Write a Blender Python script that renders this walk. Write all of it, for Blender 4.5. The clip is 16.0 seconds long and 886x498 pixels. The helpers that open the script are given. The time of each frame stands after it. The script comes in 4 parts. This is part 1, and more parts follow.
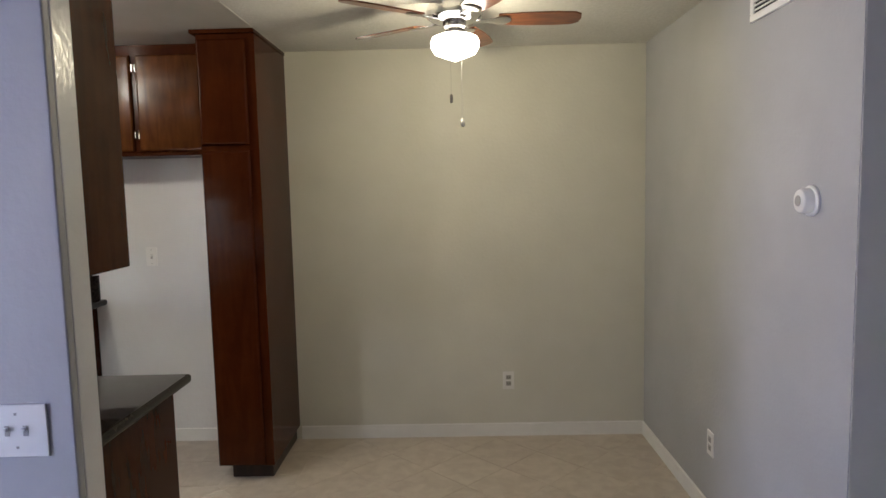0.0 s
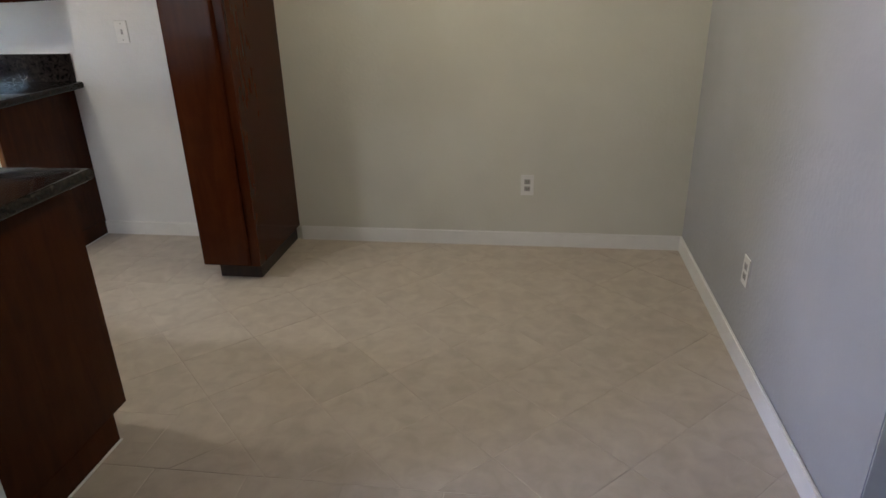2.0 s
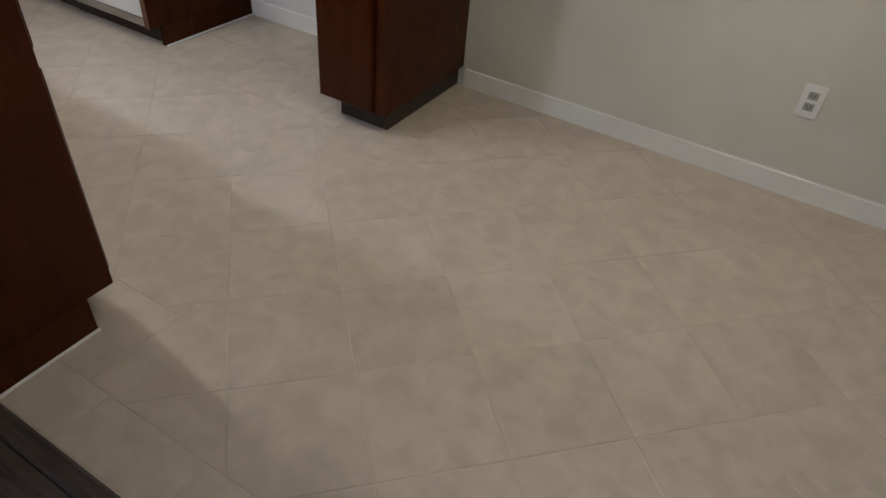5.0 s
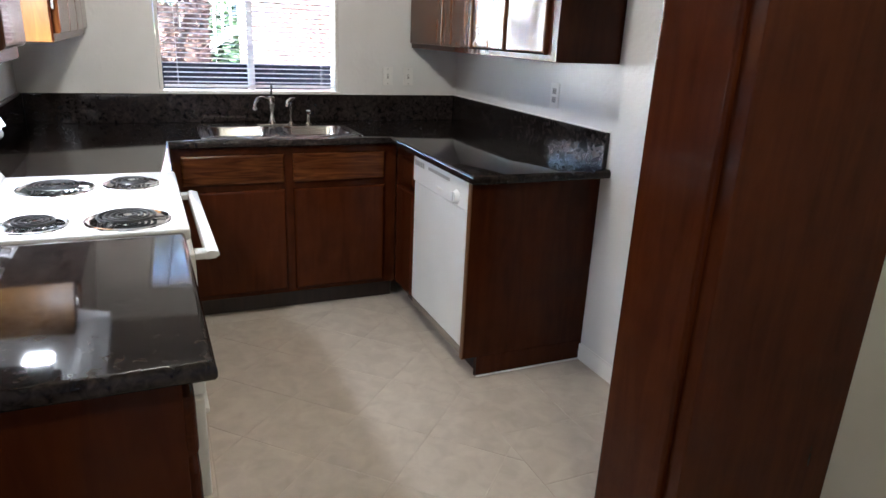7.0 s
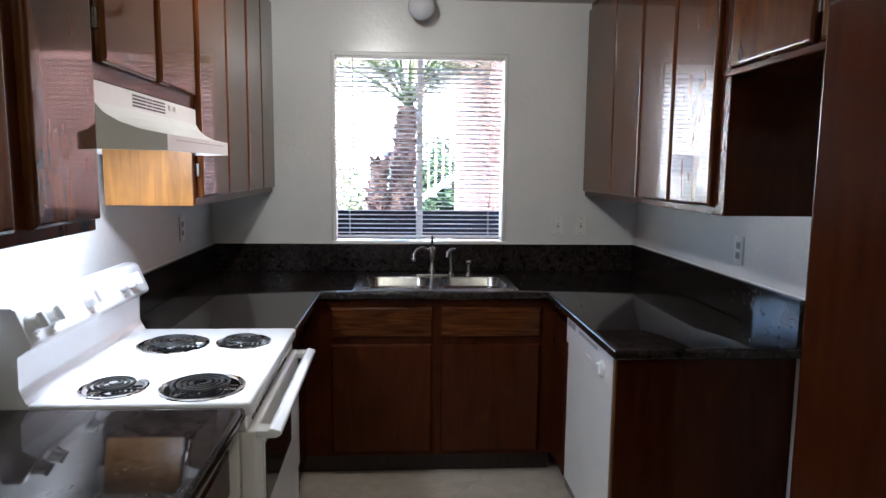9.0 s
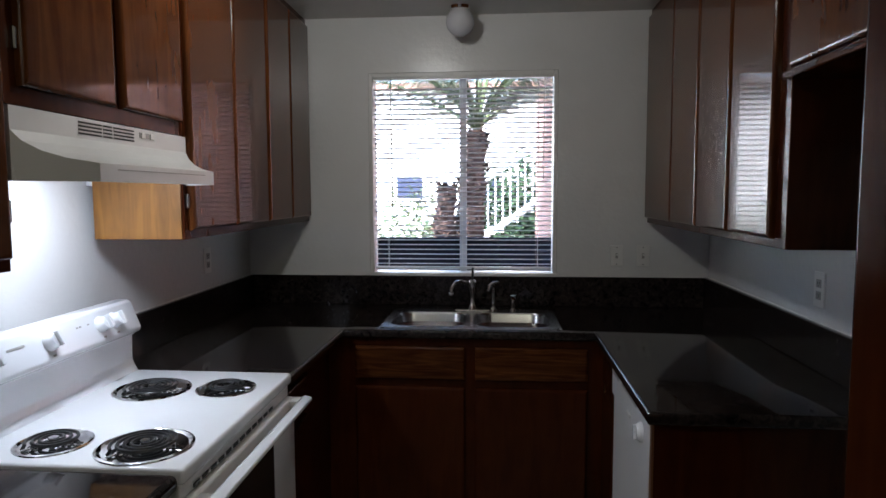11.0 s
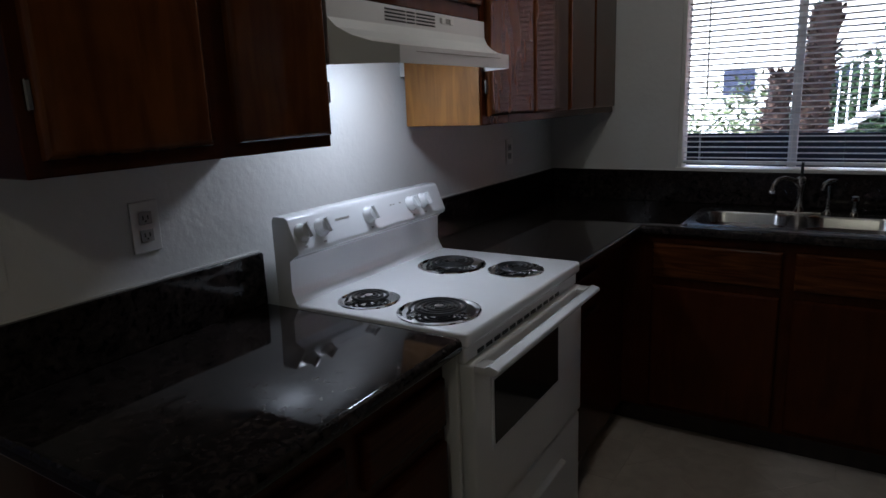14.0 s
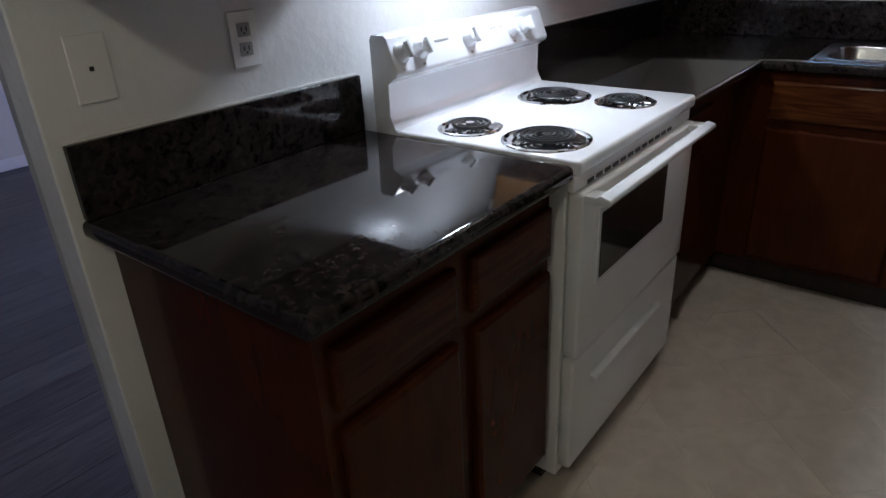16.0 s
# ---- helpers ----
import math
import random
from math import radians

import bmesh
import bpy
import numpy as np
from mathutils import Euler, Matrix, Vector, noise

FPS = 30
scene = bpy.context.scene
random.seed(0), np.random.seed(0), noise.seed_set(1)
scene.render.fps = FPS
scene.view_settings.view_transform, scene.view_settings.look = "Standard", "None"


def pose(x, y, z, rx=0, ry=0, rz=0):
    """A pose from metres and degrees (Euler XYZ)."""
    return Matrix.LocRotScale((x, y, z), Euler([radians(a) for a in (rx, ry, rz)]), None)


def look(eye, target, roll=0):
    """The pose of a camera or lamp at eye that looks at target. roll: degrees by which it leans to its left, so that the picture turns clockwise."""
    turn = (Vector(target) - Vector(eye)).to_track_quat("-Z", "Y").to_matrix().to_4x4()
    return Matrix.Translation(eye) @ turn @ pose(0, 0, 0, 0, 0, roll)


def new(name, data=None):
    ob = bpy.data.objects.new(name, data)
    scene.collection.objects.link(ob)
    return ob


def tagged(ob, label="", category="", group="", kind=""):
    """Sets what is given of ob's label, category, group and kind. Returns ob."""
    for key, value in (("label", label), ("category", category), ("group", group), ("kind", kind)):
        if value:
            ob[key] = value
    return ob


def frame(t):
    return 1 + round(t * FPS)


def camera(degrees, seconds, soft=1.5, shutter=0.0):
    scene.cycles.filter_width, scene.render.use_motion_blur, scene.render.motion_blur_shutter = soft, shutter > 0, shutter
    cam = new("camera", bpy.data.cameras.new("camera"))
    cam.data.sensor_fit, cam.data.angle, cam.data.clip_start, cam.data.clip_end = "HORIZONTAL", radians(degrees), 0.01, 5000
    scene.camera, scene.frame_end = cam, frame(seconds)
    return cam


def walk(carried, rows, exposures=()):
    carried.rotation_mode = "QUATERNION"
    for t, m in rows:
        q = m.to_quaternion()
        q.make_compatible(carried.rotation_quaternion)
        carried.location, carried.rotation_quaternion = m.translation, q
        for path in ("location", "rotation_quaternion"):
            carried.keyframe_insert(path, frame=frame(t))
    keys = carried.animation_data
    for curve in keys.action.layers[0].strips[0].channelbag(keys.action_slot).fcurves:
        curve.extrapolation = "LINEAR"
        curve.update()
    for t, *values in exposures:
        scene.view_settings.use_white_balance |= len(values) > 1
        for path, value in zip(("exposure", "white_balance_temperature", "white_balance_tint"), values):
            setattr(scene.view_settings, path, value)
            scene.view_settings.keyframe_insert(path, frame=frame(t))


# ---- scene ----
cam = camera(68.7, 16.0)
PATH = [
    (0, (-0.226, 3.278, 1.555), (-0.261, 5.269, 1.365), -1.3),
    (0.5, (-0.152, 3.403, 1.522), (-0.187, 5.382, 1.24), -0.9),
    (1, (-0.136, 3.547, 1.513), (-0.089, 5.503, 1.098), -1.0),
    (1.5, (-0.018, 3.686, 1.472), (-0.112, 5.6, 0.901), -2.2),
    (2, (0.122, 3.824, 1.42), (-0.146, 5.645, 0.636), -1.5),
    (2.5, (0.146, 3.962, 1.362), (-0.125, 5.673, 0.362), -1.2),
    (3, (0.103, 4.154, 1.323), (-0.175, 5.751, 0.151), 0.3),
    (5.5, (-0.002, 5.034, 1.261), (-0.969, 6.26, 0.011), 4.4),
    (6, (-0.045, 5.213, 1.31), (-1.365, 6.256, 0.228), 2.4),
    (6.5, (-0.09, 5.383, 1.384), (-1.709, 6.226, 0.566), 2.1),
    (7, (-0.201, 5.489, 1.421), (-1.937, 6.259, 0.793), 2.6),
    (7.5, (-0.297, 5.568, 1.445), (-2.132, 6.221, 0.989), 1.7),
    (8, (-0.353, 5.644, 1.451), (-2.256, 6.155, 1.107), 0.7),
    (8.5, (-0.392, 5.766, 1.475), (-2.355, 6.044, 1.205), 1.1),
    (9, (-0.416, 5.9, 1.475), (-2.398, 6.02, 1.231), 0.6),
    (11.5, (-0.731, 6.221, 1.486), (-2.701, 5.91, 1.331), -0.4),
    (12, (-0.741, 6.249, 1.487), (-2.674, 5.754, 1.339), -0.9),
    (12.5, (-0.75, 6.254, 1.482), (-2.628, 5.589, 1.316), -1.7),
    (13, (-0.758, 6.254, 1.47), (-2.582, 5.462, 1.256), -1.7),
    (13.5, (-0.768, 6.249, 1.451), (-2.509, 5.32, 1.127), -1.8),
    (14, (-0.761, 6.224, 1.42), (-2.405, 5.174, 0.981), -2.2),
    (14.5, (-0.742, 6.178, 1.405), (-2.279, 5.02, 0.861), -2.2),
    (15, (-0.728, 6.156, 1.383), (-2.193, 4.956, 0.738), -2.2),
    (15.5, (-0.727, 6.155, 1.361), (-2.141, 4.958, 0.609), -2.7),
    (16, (-0.749, 6.13, 1.338), (-2.145, 4.975, 0.491), -2.8),
]
EXPOSURES = [(0.0, 4.76, 6300, 10), (1.0, 4.88, 6150, 10), (1.5, 4.78, 6100, 10), (2.5, 4.92, 6050, 10), (3.2, 5.08, 6000, 10), (5.5, 5.05, 5850, 10), (6.5, 5.05, 5850, 10), (7.0, 5.28, 5800, 10), (8.0, 5.26, 5700, 10), (8.5, 4.88, 5700, 10), (9.0, 4.48, 5550, 10),
             (11.5, 3.12, 5600, 10), (12.5, 2.62, 5600, 10), (13.0, 2.45, 5550, 10), (14.0, 2.35, 5500, 10), (14.5, 2.5, 5500, 10), (15.5, 3.48, 5500, 10), (16.0, 3.92, 5500, 10)]
walk(cam, [(t, look(eye, target, roll)) for t, eye, target, roll in PATH], EXPOSURES)


# ---- light ----
world = bpy.data.worlds.new("sky")
scene.world = world
world.use_nodes = True
wn = world.node_tree.nodes
wn.clear()
sky = wn.new("ShaderNodeTexSky")
sky.sky_type, sky.sun_disc = "NISHITA", False
sky.sun_elevation, sky.sun_rotation = radians(52), radians(120)
back = wn.new("ShaderNodeBackground")
back.inputs["Strength"].default_value = 0.15
wout = wn.new("ShaderNodeOutputWorld")
world.node_tree.links.new(sky.outputs[0], back.inputs["Color"])
world.node_tree.links.new(back.outputs[0], wout.inputs["Surface"])


def lamp(name, kind, m, energy, colour, **size):
    data = bpy.data.lights.new(name, kind)
    data.energy, data.color = energy, colour
    if "size" in size:
        data.shape, data.size, data.size_y = "RECTANGLE", size["size"], size["size_y"]
    if "radius" in size:
        data.shadow_soft_size = size["radius"]
    ob = new(name, data)
    ob.matrix_world = m
    return ob


sun = lamp("sun", "SUN", look((0, 0, 10), (-5.0, 2.9, 10 - 7.4)), 5.0, (1, 0.95, 0.86))
sun.data.angle = radians(0.5)
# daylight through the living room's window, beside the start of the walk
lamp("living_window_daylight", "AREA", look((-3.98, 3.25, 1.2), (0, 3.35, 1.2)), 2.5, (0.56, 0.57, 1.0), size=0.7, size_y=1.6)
# bulb of the ceiling fan, bulb of the range hood
lamp("fan_bulb", "POINT", pose(-0.205, 6.10, 2.17), 0.85, (1, 0.865, 0.57), radius=0.05)
lamp("kitchen_globe_bulb", "POINT", pose(-2.55, 5.72, 2.285), 1.2, (1, 0.91, 0.76), radius=0.05)
lamp("hood_bulb", "AREA", look((-2.25, 5.13, 1.592), (-2.25, 5.13, 0)), 0.40, (0.97, 0.98, 1.0), size=0.14, size_y=0.08)


# ---- materials ----
def surface(name, c1, c2, scale=8.0, stretch=(1, 1, 1), rough=(0.4, 0.5), bump=0.0, bump_scale=80.0, metal=0.0, coat=0.0,
            detail=6.0, distort=0.0, vary=0.0, big=0.25, big_scale=1.2, spec=0.5, bump_dist=0.002):
    m = bpy.data.materials.new(name)
    m.use_nodes = True
    nt = m.node_tree
    p = nt.nodes["Principled BSDF"]
    co = nt.nodes.new("ShaderNodeTexCoord")
    info = nt.nodes.new("ShaderNodeObjectInfo")
    add = nt.nodes.new("ShaderNodeVectorMath")
    add.operation = "ADD"
    mul = nt.nodes.new("ShaderNodeMath")
    mul.operation, mul.inputs[1].default_value = "MULTIPLY", 13.0 if vary else 0.0
    nt.links.new(info.outputs["Random"], mul.inputs[0])
    nt.links.new(co.outputs["Object"], add.inputs[0])
    nt.links.new(mul.outputs[0], add.inputs[1])
    mp = nt.nodes.new("ShaderNodeMapping")
    mp.inputs["Scale"].default_value = stretch
    nt.links.new(add.outputs[0], mp.inputs["Vector"])
    n1 = nt.nodes.new("ShaderNodeTexNoise")
    n1.inputs["Scale"].default_value, n1.inputs["Detail"].default_value, n1.inputs["Distortion"].default_value = scale, detail, distort
    nt.links.new(mp.outputs[0], n1.inputs["Vector"])
    ramp = nt.nodes.new("ShaderNodeValToRGB")
    ramp.color_ramp.elements[0].position, ramp.color_ramp.elements[1].position = 0.33, 0.68
    ramp.color_ramp.elements[0].color, ramp.color_ramp.elements[1].color = (*c1, 1), (*c2, 1)
    nt.links.new(n1.outputs["Fac"], ramp.inputs["Fac"])
    n2 = nt.nodes.new("ShaderNodeTexNoise")
    n2.inputs["Scale"].default_value, n2.inputs["Detail"].default_value = big_scale, 3
    nt.links.new(add.outputs[0], n2.inputs["Vector"])
    mr = nt.nodes.new("ShaderNodeMapRange")
    mr.inputs["From Min"].default_value, mr.inputs["From Max"].default_value = 0.3, 0.7
    mr.inputs["To Min"].default_value, mr.inputs["To Max"].default_value = 1 - big, 1 + big * 0.4
    nt.links.new(n2.outputs["Fac"], mr.inputs["Value"])
    mix = nt.nodes.new("ShaderNodeMix")
    mix.data_type, mix.blend_type = "RGBA", "MULTIPLY"
    mix.inputs["Factor"].default_value = 1
    nt.links.new(ramp.outputs["Color"], mix.inputs[6])
    nt.links.new(mr.outputs[0], mix.inputs[7])
    last = mix.outputs[2]
    if vary:
        vr = nt.nodes.new("ShaderNodeMapRange")
        vr.inputs["To Min"].default_value, vr.inputs["To Max"].default_value = 1 - vary, 1 + vary
        nt.links.new(info.outputs["Random"], vr.inputs["Value"])
        m2 = nt.nodes.new("ShaderNodeMix")
        m2.data_type, m2.blend_type = "RGBA", "MULTIPLY"
        m2.inputs["Factor"].default_value = 1
        nt.links.new(last, m2.inputs[6])
        nt.links.new(vr.outputs[0], m2.inputs[7])
        last = m2.outputs[2]
    nt.links.new(last, p.inputs["Base Color"])
    rr = nt.nodes.new("ShaderNodeMapRange")
    rr.inputs["From Min"].default_value, rr.inputs["From Max"].default_value = 0.3, 0.7
    rr.inputs["To Min"].default_value, rr.inputs["To Max"].default_value = rough
    nt.links.new(n2.outputs["Fac"], rr.inputs["Value"])
    nt.links.new(rr.outputs[0], p.inputs["Roughness"])
    p.inputs["Metallic"].default_value = metal
    p.inputs["Coat Weight"].default_value = coat
    p.inputs["Coat Roughness"].default_value = 0.06
    p.inputs["Specular IOR Level"].default_value = spec
    if bump:
        n3 = nt.nodes.new("ShaderNodeTexNoise")
        n3.inputs["Scale"].default_value, n3.inputs["Detail"].default_value = bump_scale, 3
        nt.links.new(co.outputs["Object"], n3.inputs["Vector"])
        b = nt.nodes.new("ShaderNodeBump")
        b.inputs["Strength"].default_value, b.inputs["Distance"].default_value = bump, bump_dist
        nt.links.new(n3.outputs["Fac"], b.inputs["Height"])
        nt.links.new(b.outputs[0], p.inputs["Normal"])
        if coat:
            nt.links.new(b.outputs[0], p.inputs["Coat Normal"])
    return m


def glass(name):
    m = bpy.data.materials.new(name)
    m.use_nodes = True
    p = m.node_tree.nodes["Principled BSDF"]
    p.inputs["Transmission Weight"].default_value, p.inputs["Roughness"].default_value = 1.0, 0.0
    p.inputs["IOR"].default_value = 1.01
    return m


def glow(name, colour, strength):
    m = bpy.data.materials.new(name)
    m.use_nodes = True
    p = m.node_tree.nodes["Principled BSDF"]
    p.inputs["Base Color"].default_value = (*colour, 1)
    p.inputs["Emission Color"].default_value = (*colour, 1)
    p.inputs["Emission Strength"].default_value = strength
    return m


PAINT = surface("wall_paint", (0.60, 0.588, 0.512), (0.64, 0.627, 0.546), 3, rough=(0.55, 0.65), bump=0.3, bump_scale=55, big=0.05, bump_dist=0.004)
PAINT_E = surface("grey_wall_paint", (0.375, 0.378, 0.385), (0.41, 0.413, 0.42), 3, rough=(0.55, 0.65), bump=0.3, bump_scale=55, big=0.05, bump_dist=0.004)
WOOD_EDGE = surface("worn_wood_edge", (0.11, 0.042, 0.014), (0.17, 0.07, 0.024), 5, (6, 6, 0.7), rough=(0.35, 0.4), detail=8, distort=1.0, big=0.2, big_scale=6)
PAINT_K = surface("kitchen_gloss_paint", (0.72, 0.715, 0.70), (0.76, 0.755, 0.74), 3, rough=(0.24, 0.24), bump=0.42, bump_scale=42, big=0.04, bump_dist=0.004)
CEILING = surface("ceiling_texture", (0.70, 0.69, 0.65), (0.76, 0.75, 0.71), 40, rough=(0.8, 0.9), bump=0.7, bump_scale=70, big=0.06, bump_dist=0.006)
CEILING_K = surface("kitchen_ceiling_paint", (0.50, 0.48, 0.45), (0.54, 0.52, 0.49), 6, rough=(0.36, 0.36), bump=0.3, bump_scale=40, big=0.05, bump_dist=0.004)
TRIM = surface("white_trim_paint", (0.76, 0.75, 0.72), (0.80, 0.79, 0.76), 12, rough=(0.36, 0.36), bump=0.1, bump_scale=30, big=0.06)
WOOD = surface("stained_wood", (0.041, 0.0090, 0.0027), (0.058, 0.0138, 0.0039), 4, (6, 6, 0.8), rough=(0.22, 0.22), bump=0.02, bump_scale=16, coat=0.16, detail=8, distort=0.8, vary=0.08, big=0.18, big_scale=9, spec=0.06)
WOOD_H = surface("stained_wood_across", (0.042, 0.0112, 0.0036), (0.105, 0.034, 0.0095), 3, (9, 0.8, 12), rough=(0.22, 0.22), bump=0.02, bump_scale=16, coat=0.16, detail=8, distort=2.5, vary=0.08, big=0.18, big_scale=9, spec=0.06)
WOOD_X = surface("stained_wood_long", (0.036, 0.0088, 0.0032), (0.064, 0.017, 0.0055), 3, (0.8, 9, 12), rough=(0.22, 0.22), bump=0.02, bump_scale=16, coat=0.16, detail=8, distort=2.0, vary=0.08, big=0.18, big_scale=9, spec=0.06)
WOOD_DOOR = surface("stained_door_veneer", (0.064, 0.0185, 0.0048), (0.106, 0.0345, 0.0088), 4, (6, 6, 0.8), rough=(0.22, 0.22), bump=0.0, coat=0.5, detail=8, distort=0.9, vary=0.12, big=0.28, big_scale=8, spec=0.06)
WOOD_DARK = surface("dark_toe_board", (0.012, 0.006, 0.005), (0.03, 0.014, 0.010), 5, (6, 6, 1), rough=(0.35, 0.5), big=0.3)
WOOD_RAW = surface("pale_varnished_plywood", (0.19, 0.078, 0.011), (0.29, 0.128, 0.021), 5, (6, 6, 0.7), rough=(0.38, 0.38), detail=8, distort=1.5, big=0.25, big_scale=6)
GRANITE = surface("dark_brown_stone_laminate", (0.0045, 0.0042, 0.0044), (0.037, 0.028, 0.025), 55, rough=(0.055, 0.055), bump=0.0, bump_scale=60, detail=10, distort=0.8, big=0.4, big_scale=16, spec=0.26)
ENAMEL = surface("white_enamel", (0.80, 0.81, 0.83), (0.83, 0.84, 0.86), 4, rough=(0.10, 0.16), big=0.03)
ENAMEL_SATIN = surface("white_appliance_paint", (0.72, 0.72, 0.71), (0.76, 0.76, 0.75), 4, rough=(0.36, 0.36), big=0.05)
PLASTIC = surface("white_plastic", (0.74, 0.73, 0.70), (0.78, 0.77, 0.74), 10, rough=(0.36, 0.36), big=0.05)
PLASTIC_GREY = surface("grey_plastic", (0.32, 0.31, 0.29), (0.38, 0.37, 0.35), 10, rough=(0.35, 0.45), big=0.05)
DARK = surface("dark_recess", (0.010, 0.010, 0.010), (0.02, 0.02, 0.02), 10, rough=(0.4, 0.5))
CHROME = surface("chrome", (0.80, 0.80, 0.80), (0.86, 0.86, 0.86), 10, rough=(0.06, 0.12), metal=1, big=0.08)
STEEL = surface("brushed_steel", (0.44, 0.44, 0.445), (0.58, 0.58, 0.585), 8, (1, 30, 1), rough=(0.24, 0.24), metal=1, big=0.1)
NICKEL = surface("brushed_nickel", (0.36, 0.34, 0.31), (0.46, 0.44, 0.40), 8, rough=(0.24, 0.24), metal=1, big=0.1)
COIL = surface("black_heating_coil", (0.012, 0.012, 0.013), (0.03, 0.03, 0.032), 40, rough=(0.38, 0.38), big=0.2)
OVEN_GLASS = surface("dark_oven_glass", (0.02, 0.02, 0.02), (0.03, 0.03, 0.028), 4, rough=(0.04, 0.08), big=0.1)
TILE = surface("beige_ceramic_tile", (0.43, 0.368, 0.303), (0.52, 0.455, 0.38), 13, rough=(0.38, 0.38), bump=0.12, bump_scale=14, detail=9, distort=0.5, vary=0.025, big=0.03, big_scale=4, bump_dist=0.003)
GROUT = surface("beige_grout", (0.40, 0.345, 0.28), (0.60, 0.53, 0.45), 3.0, rough=(0.6, 0.75), bump=0.2, bump_scale=200, big=0.10)
PLANK = surface("dark_grey_wood_plank", (0.036, 0.029, 0.026), (0.092, 0.075, 0.067), 5, (0.7, 9, 1), rough=(0.40, 0.40), bump=0.15, bump_scale=40, detail=9, distort=1.5, vary=0.2, big=0.25, big_scale=2)
FAN_WOOD = surface("reddish_fan_blade_wood", (0.12, 0.035, 0.014), (0.27, 0.085, 0.030), 5, (1.5, 8, 1), rough=(0.25, 0.35), coat=0.3, detail=8, distort=1.0, big=0.2)
GLOBE_OFF = surface("frosted_globe_glass", (0.62, 0.62, 0.64), (0.68, 0.68, 0.70), 3, rough=(0.12, 0.18), big=0.03)
GLOBE_ON = glow("lit_opal_glass", (1, 0.93, 0.80), 0.35)
HOOD_LENS = glow("lit_hood_lens", (0.95, 0.97, 1), 0.3)
GLASS = glass("window_glass")
BLIND = surface("white_blind_slat", (0.74, 0.74, 0.75), (0.78, 0.78, 0.79), 6, rough=(0.35, 0.45), big=0.05)
nt = BLIND.node_tree
thin = nt.nodes.new("ShaderNodeBsdfTranslucent")
thin.inputs["Color"].default_value = (0.80, 0.79, 0.78, 1)
both = nt.nodes.new("ShaderNodeMixShader")
both.inputs[0].default_value = 0.45
nt.links.new(nt.nodes["Principled BSDF"].outputs[0], both.inputs[1])
nt.links.new(thin.outputs[0], both.inputs[2])
nt.links.new(both.outputs[0], nt.nodes["Material Output"].inputs["Surface"])
STUCCO = surface("pink_stucco", (0.25, 0.125, 0.098), (0.30, 0.155, 0.124), 20, rough=(0.85, 0.95), bump=0.4, bump_scale=60, big=0.12)
STUCCO_PALE = surface("pale_stucco", (0.66, 0.62, 0.57), (0.74, 0.70, 0.65), 20, rough=(0.85, 0.95), bump=0.4, bump_scale=60, big=0.12)
FENCE = surface("dark_fence_board", (0.007, 0.007, 0.010), (0.015, 0.015, 0.020), 6, (6, 6, 1), rough=(0.7, 0.7), big=0.2, spec=0.04)
CONCRETE = surface("pale_concrete", (0.42, 0.41, 0.39), (0.54, 0.53, 0.50), 2.5, rough=(0.8, 0.9), bump=0.3, bump_scale=30, big=0.25, big_scale=0.4)
BARK = surface("palm_bark", (0.080, 0.042, 0.031), (0.155, 0.088, 0.066), 14, rough=(0.8, 0.9), bump=0.5, bump_scale=30, big=0.3, big_scale=4)
LEAF = surface("palm_leaf", (0.060, 0.085, 0.032), (0.125, 0.150, 0.062), 6, rough=(0.4, 0.5), big=0.3)
LEAF_DARK = surface("dark_leaf", (0.018, 0.032, 0.016), (0.05, 0.08, 0.04), 6, rough=(0.6, 0.6), big=0.3, spec=0.1)
PANE_FAR = surface("dark_blue_window_pane", (0.020, 0.024, 0.045), (0.028, 0.032, 0.06), 3, rough=(0.2, 0.2), big=0.1, spec=0.2)
WHITE_METAL = surface("white_painted_metal", (0.70, 0.71, 0.73), (0.76, 0.77, 0.79), 8, rough=(0.3, 0.4), big=0.08)


# ---- building helpers ----
ORIGIN = {}
SKEW = {"slope": 0.0}  # the range wall stands a degree out of square with the window wall


def thing(name, at, label, category, group="", kind=""):
    ob = new(name)
    ob.empty_display_size = 0.05
    ob.location = at
    ORIGIN[ob] = Vector(at)
    return tagged(ob, label, category, group, kind)


def part(name, bm, material, parent=None, label="", smooth=False):
    """A bmesh in world metres as one mesh object under parent."""
    o = ORIGIN.get(parent, Vector((0, 0, 0)))
    if SKEW["slope"]:
        for v in bm.verts:
            v.co.y += SKEW["slope"] * (v.co.x + 1.2)
    bmesh.ops.translate(bm, verts=bm.verts, vec=-o)
    bmesh.ops.recalc_face_normals(bm, faces=bm.faces)
    me = bpy.data.meshes.new(name)
    bm.to_mesh(me)
    bm.free()
    me.materials.append(material)
    if smooth:
        for f in me.polygons:
            f.use_smooth = True
        me.set_sharp_from_angle(angle=radians(38))
    ob = new(name, me)
    if parent:
        ob.parent = parent
        ORIGIN[ob] = o
    if label:
        ob["label"] = label
    return ob


def whole(name, bm, material, label, category, group="", kind="", smooth=False):
    """A thing that is one mesh, with its origin at its own base."""
    slope, SKEW["slope"] = SKEW["slope"], 0.0
    if slope:
        for v in bm.verts:
            v.co.y += slope * (v.co.x + 1.2)
    lo = [min(v.co[i] for v in bm.verts) for i in range(3)]
    hi = [max(v.co[i] for v in bm.verts) for i in range(3)]
    at = Vector(((lo[0] + hi[0]) / 2, (lo[1] + hi[1]) / 2, lo[2]))
    bmesh.ops.translate(bm, verts=bm.verts, vec=-at)
    ob = part(name, bm, material, None, "", smooth)
    ob.location = at
    ORIGIN[ob] = at
    SKEW["slope"] = slope
    return tagged(ob, label, category, group, kind)


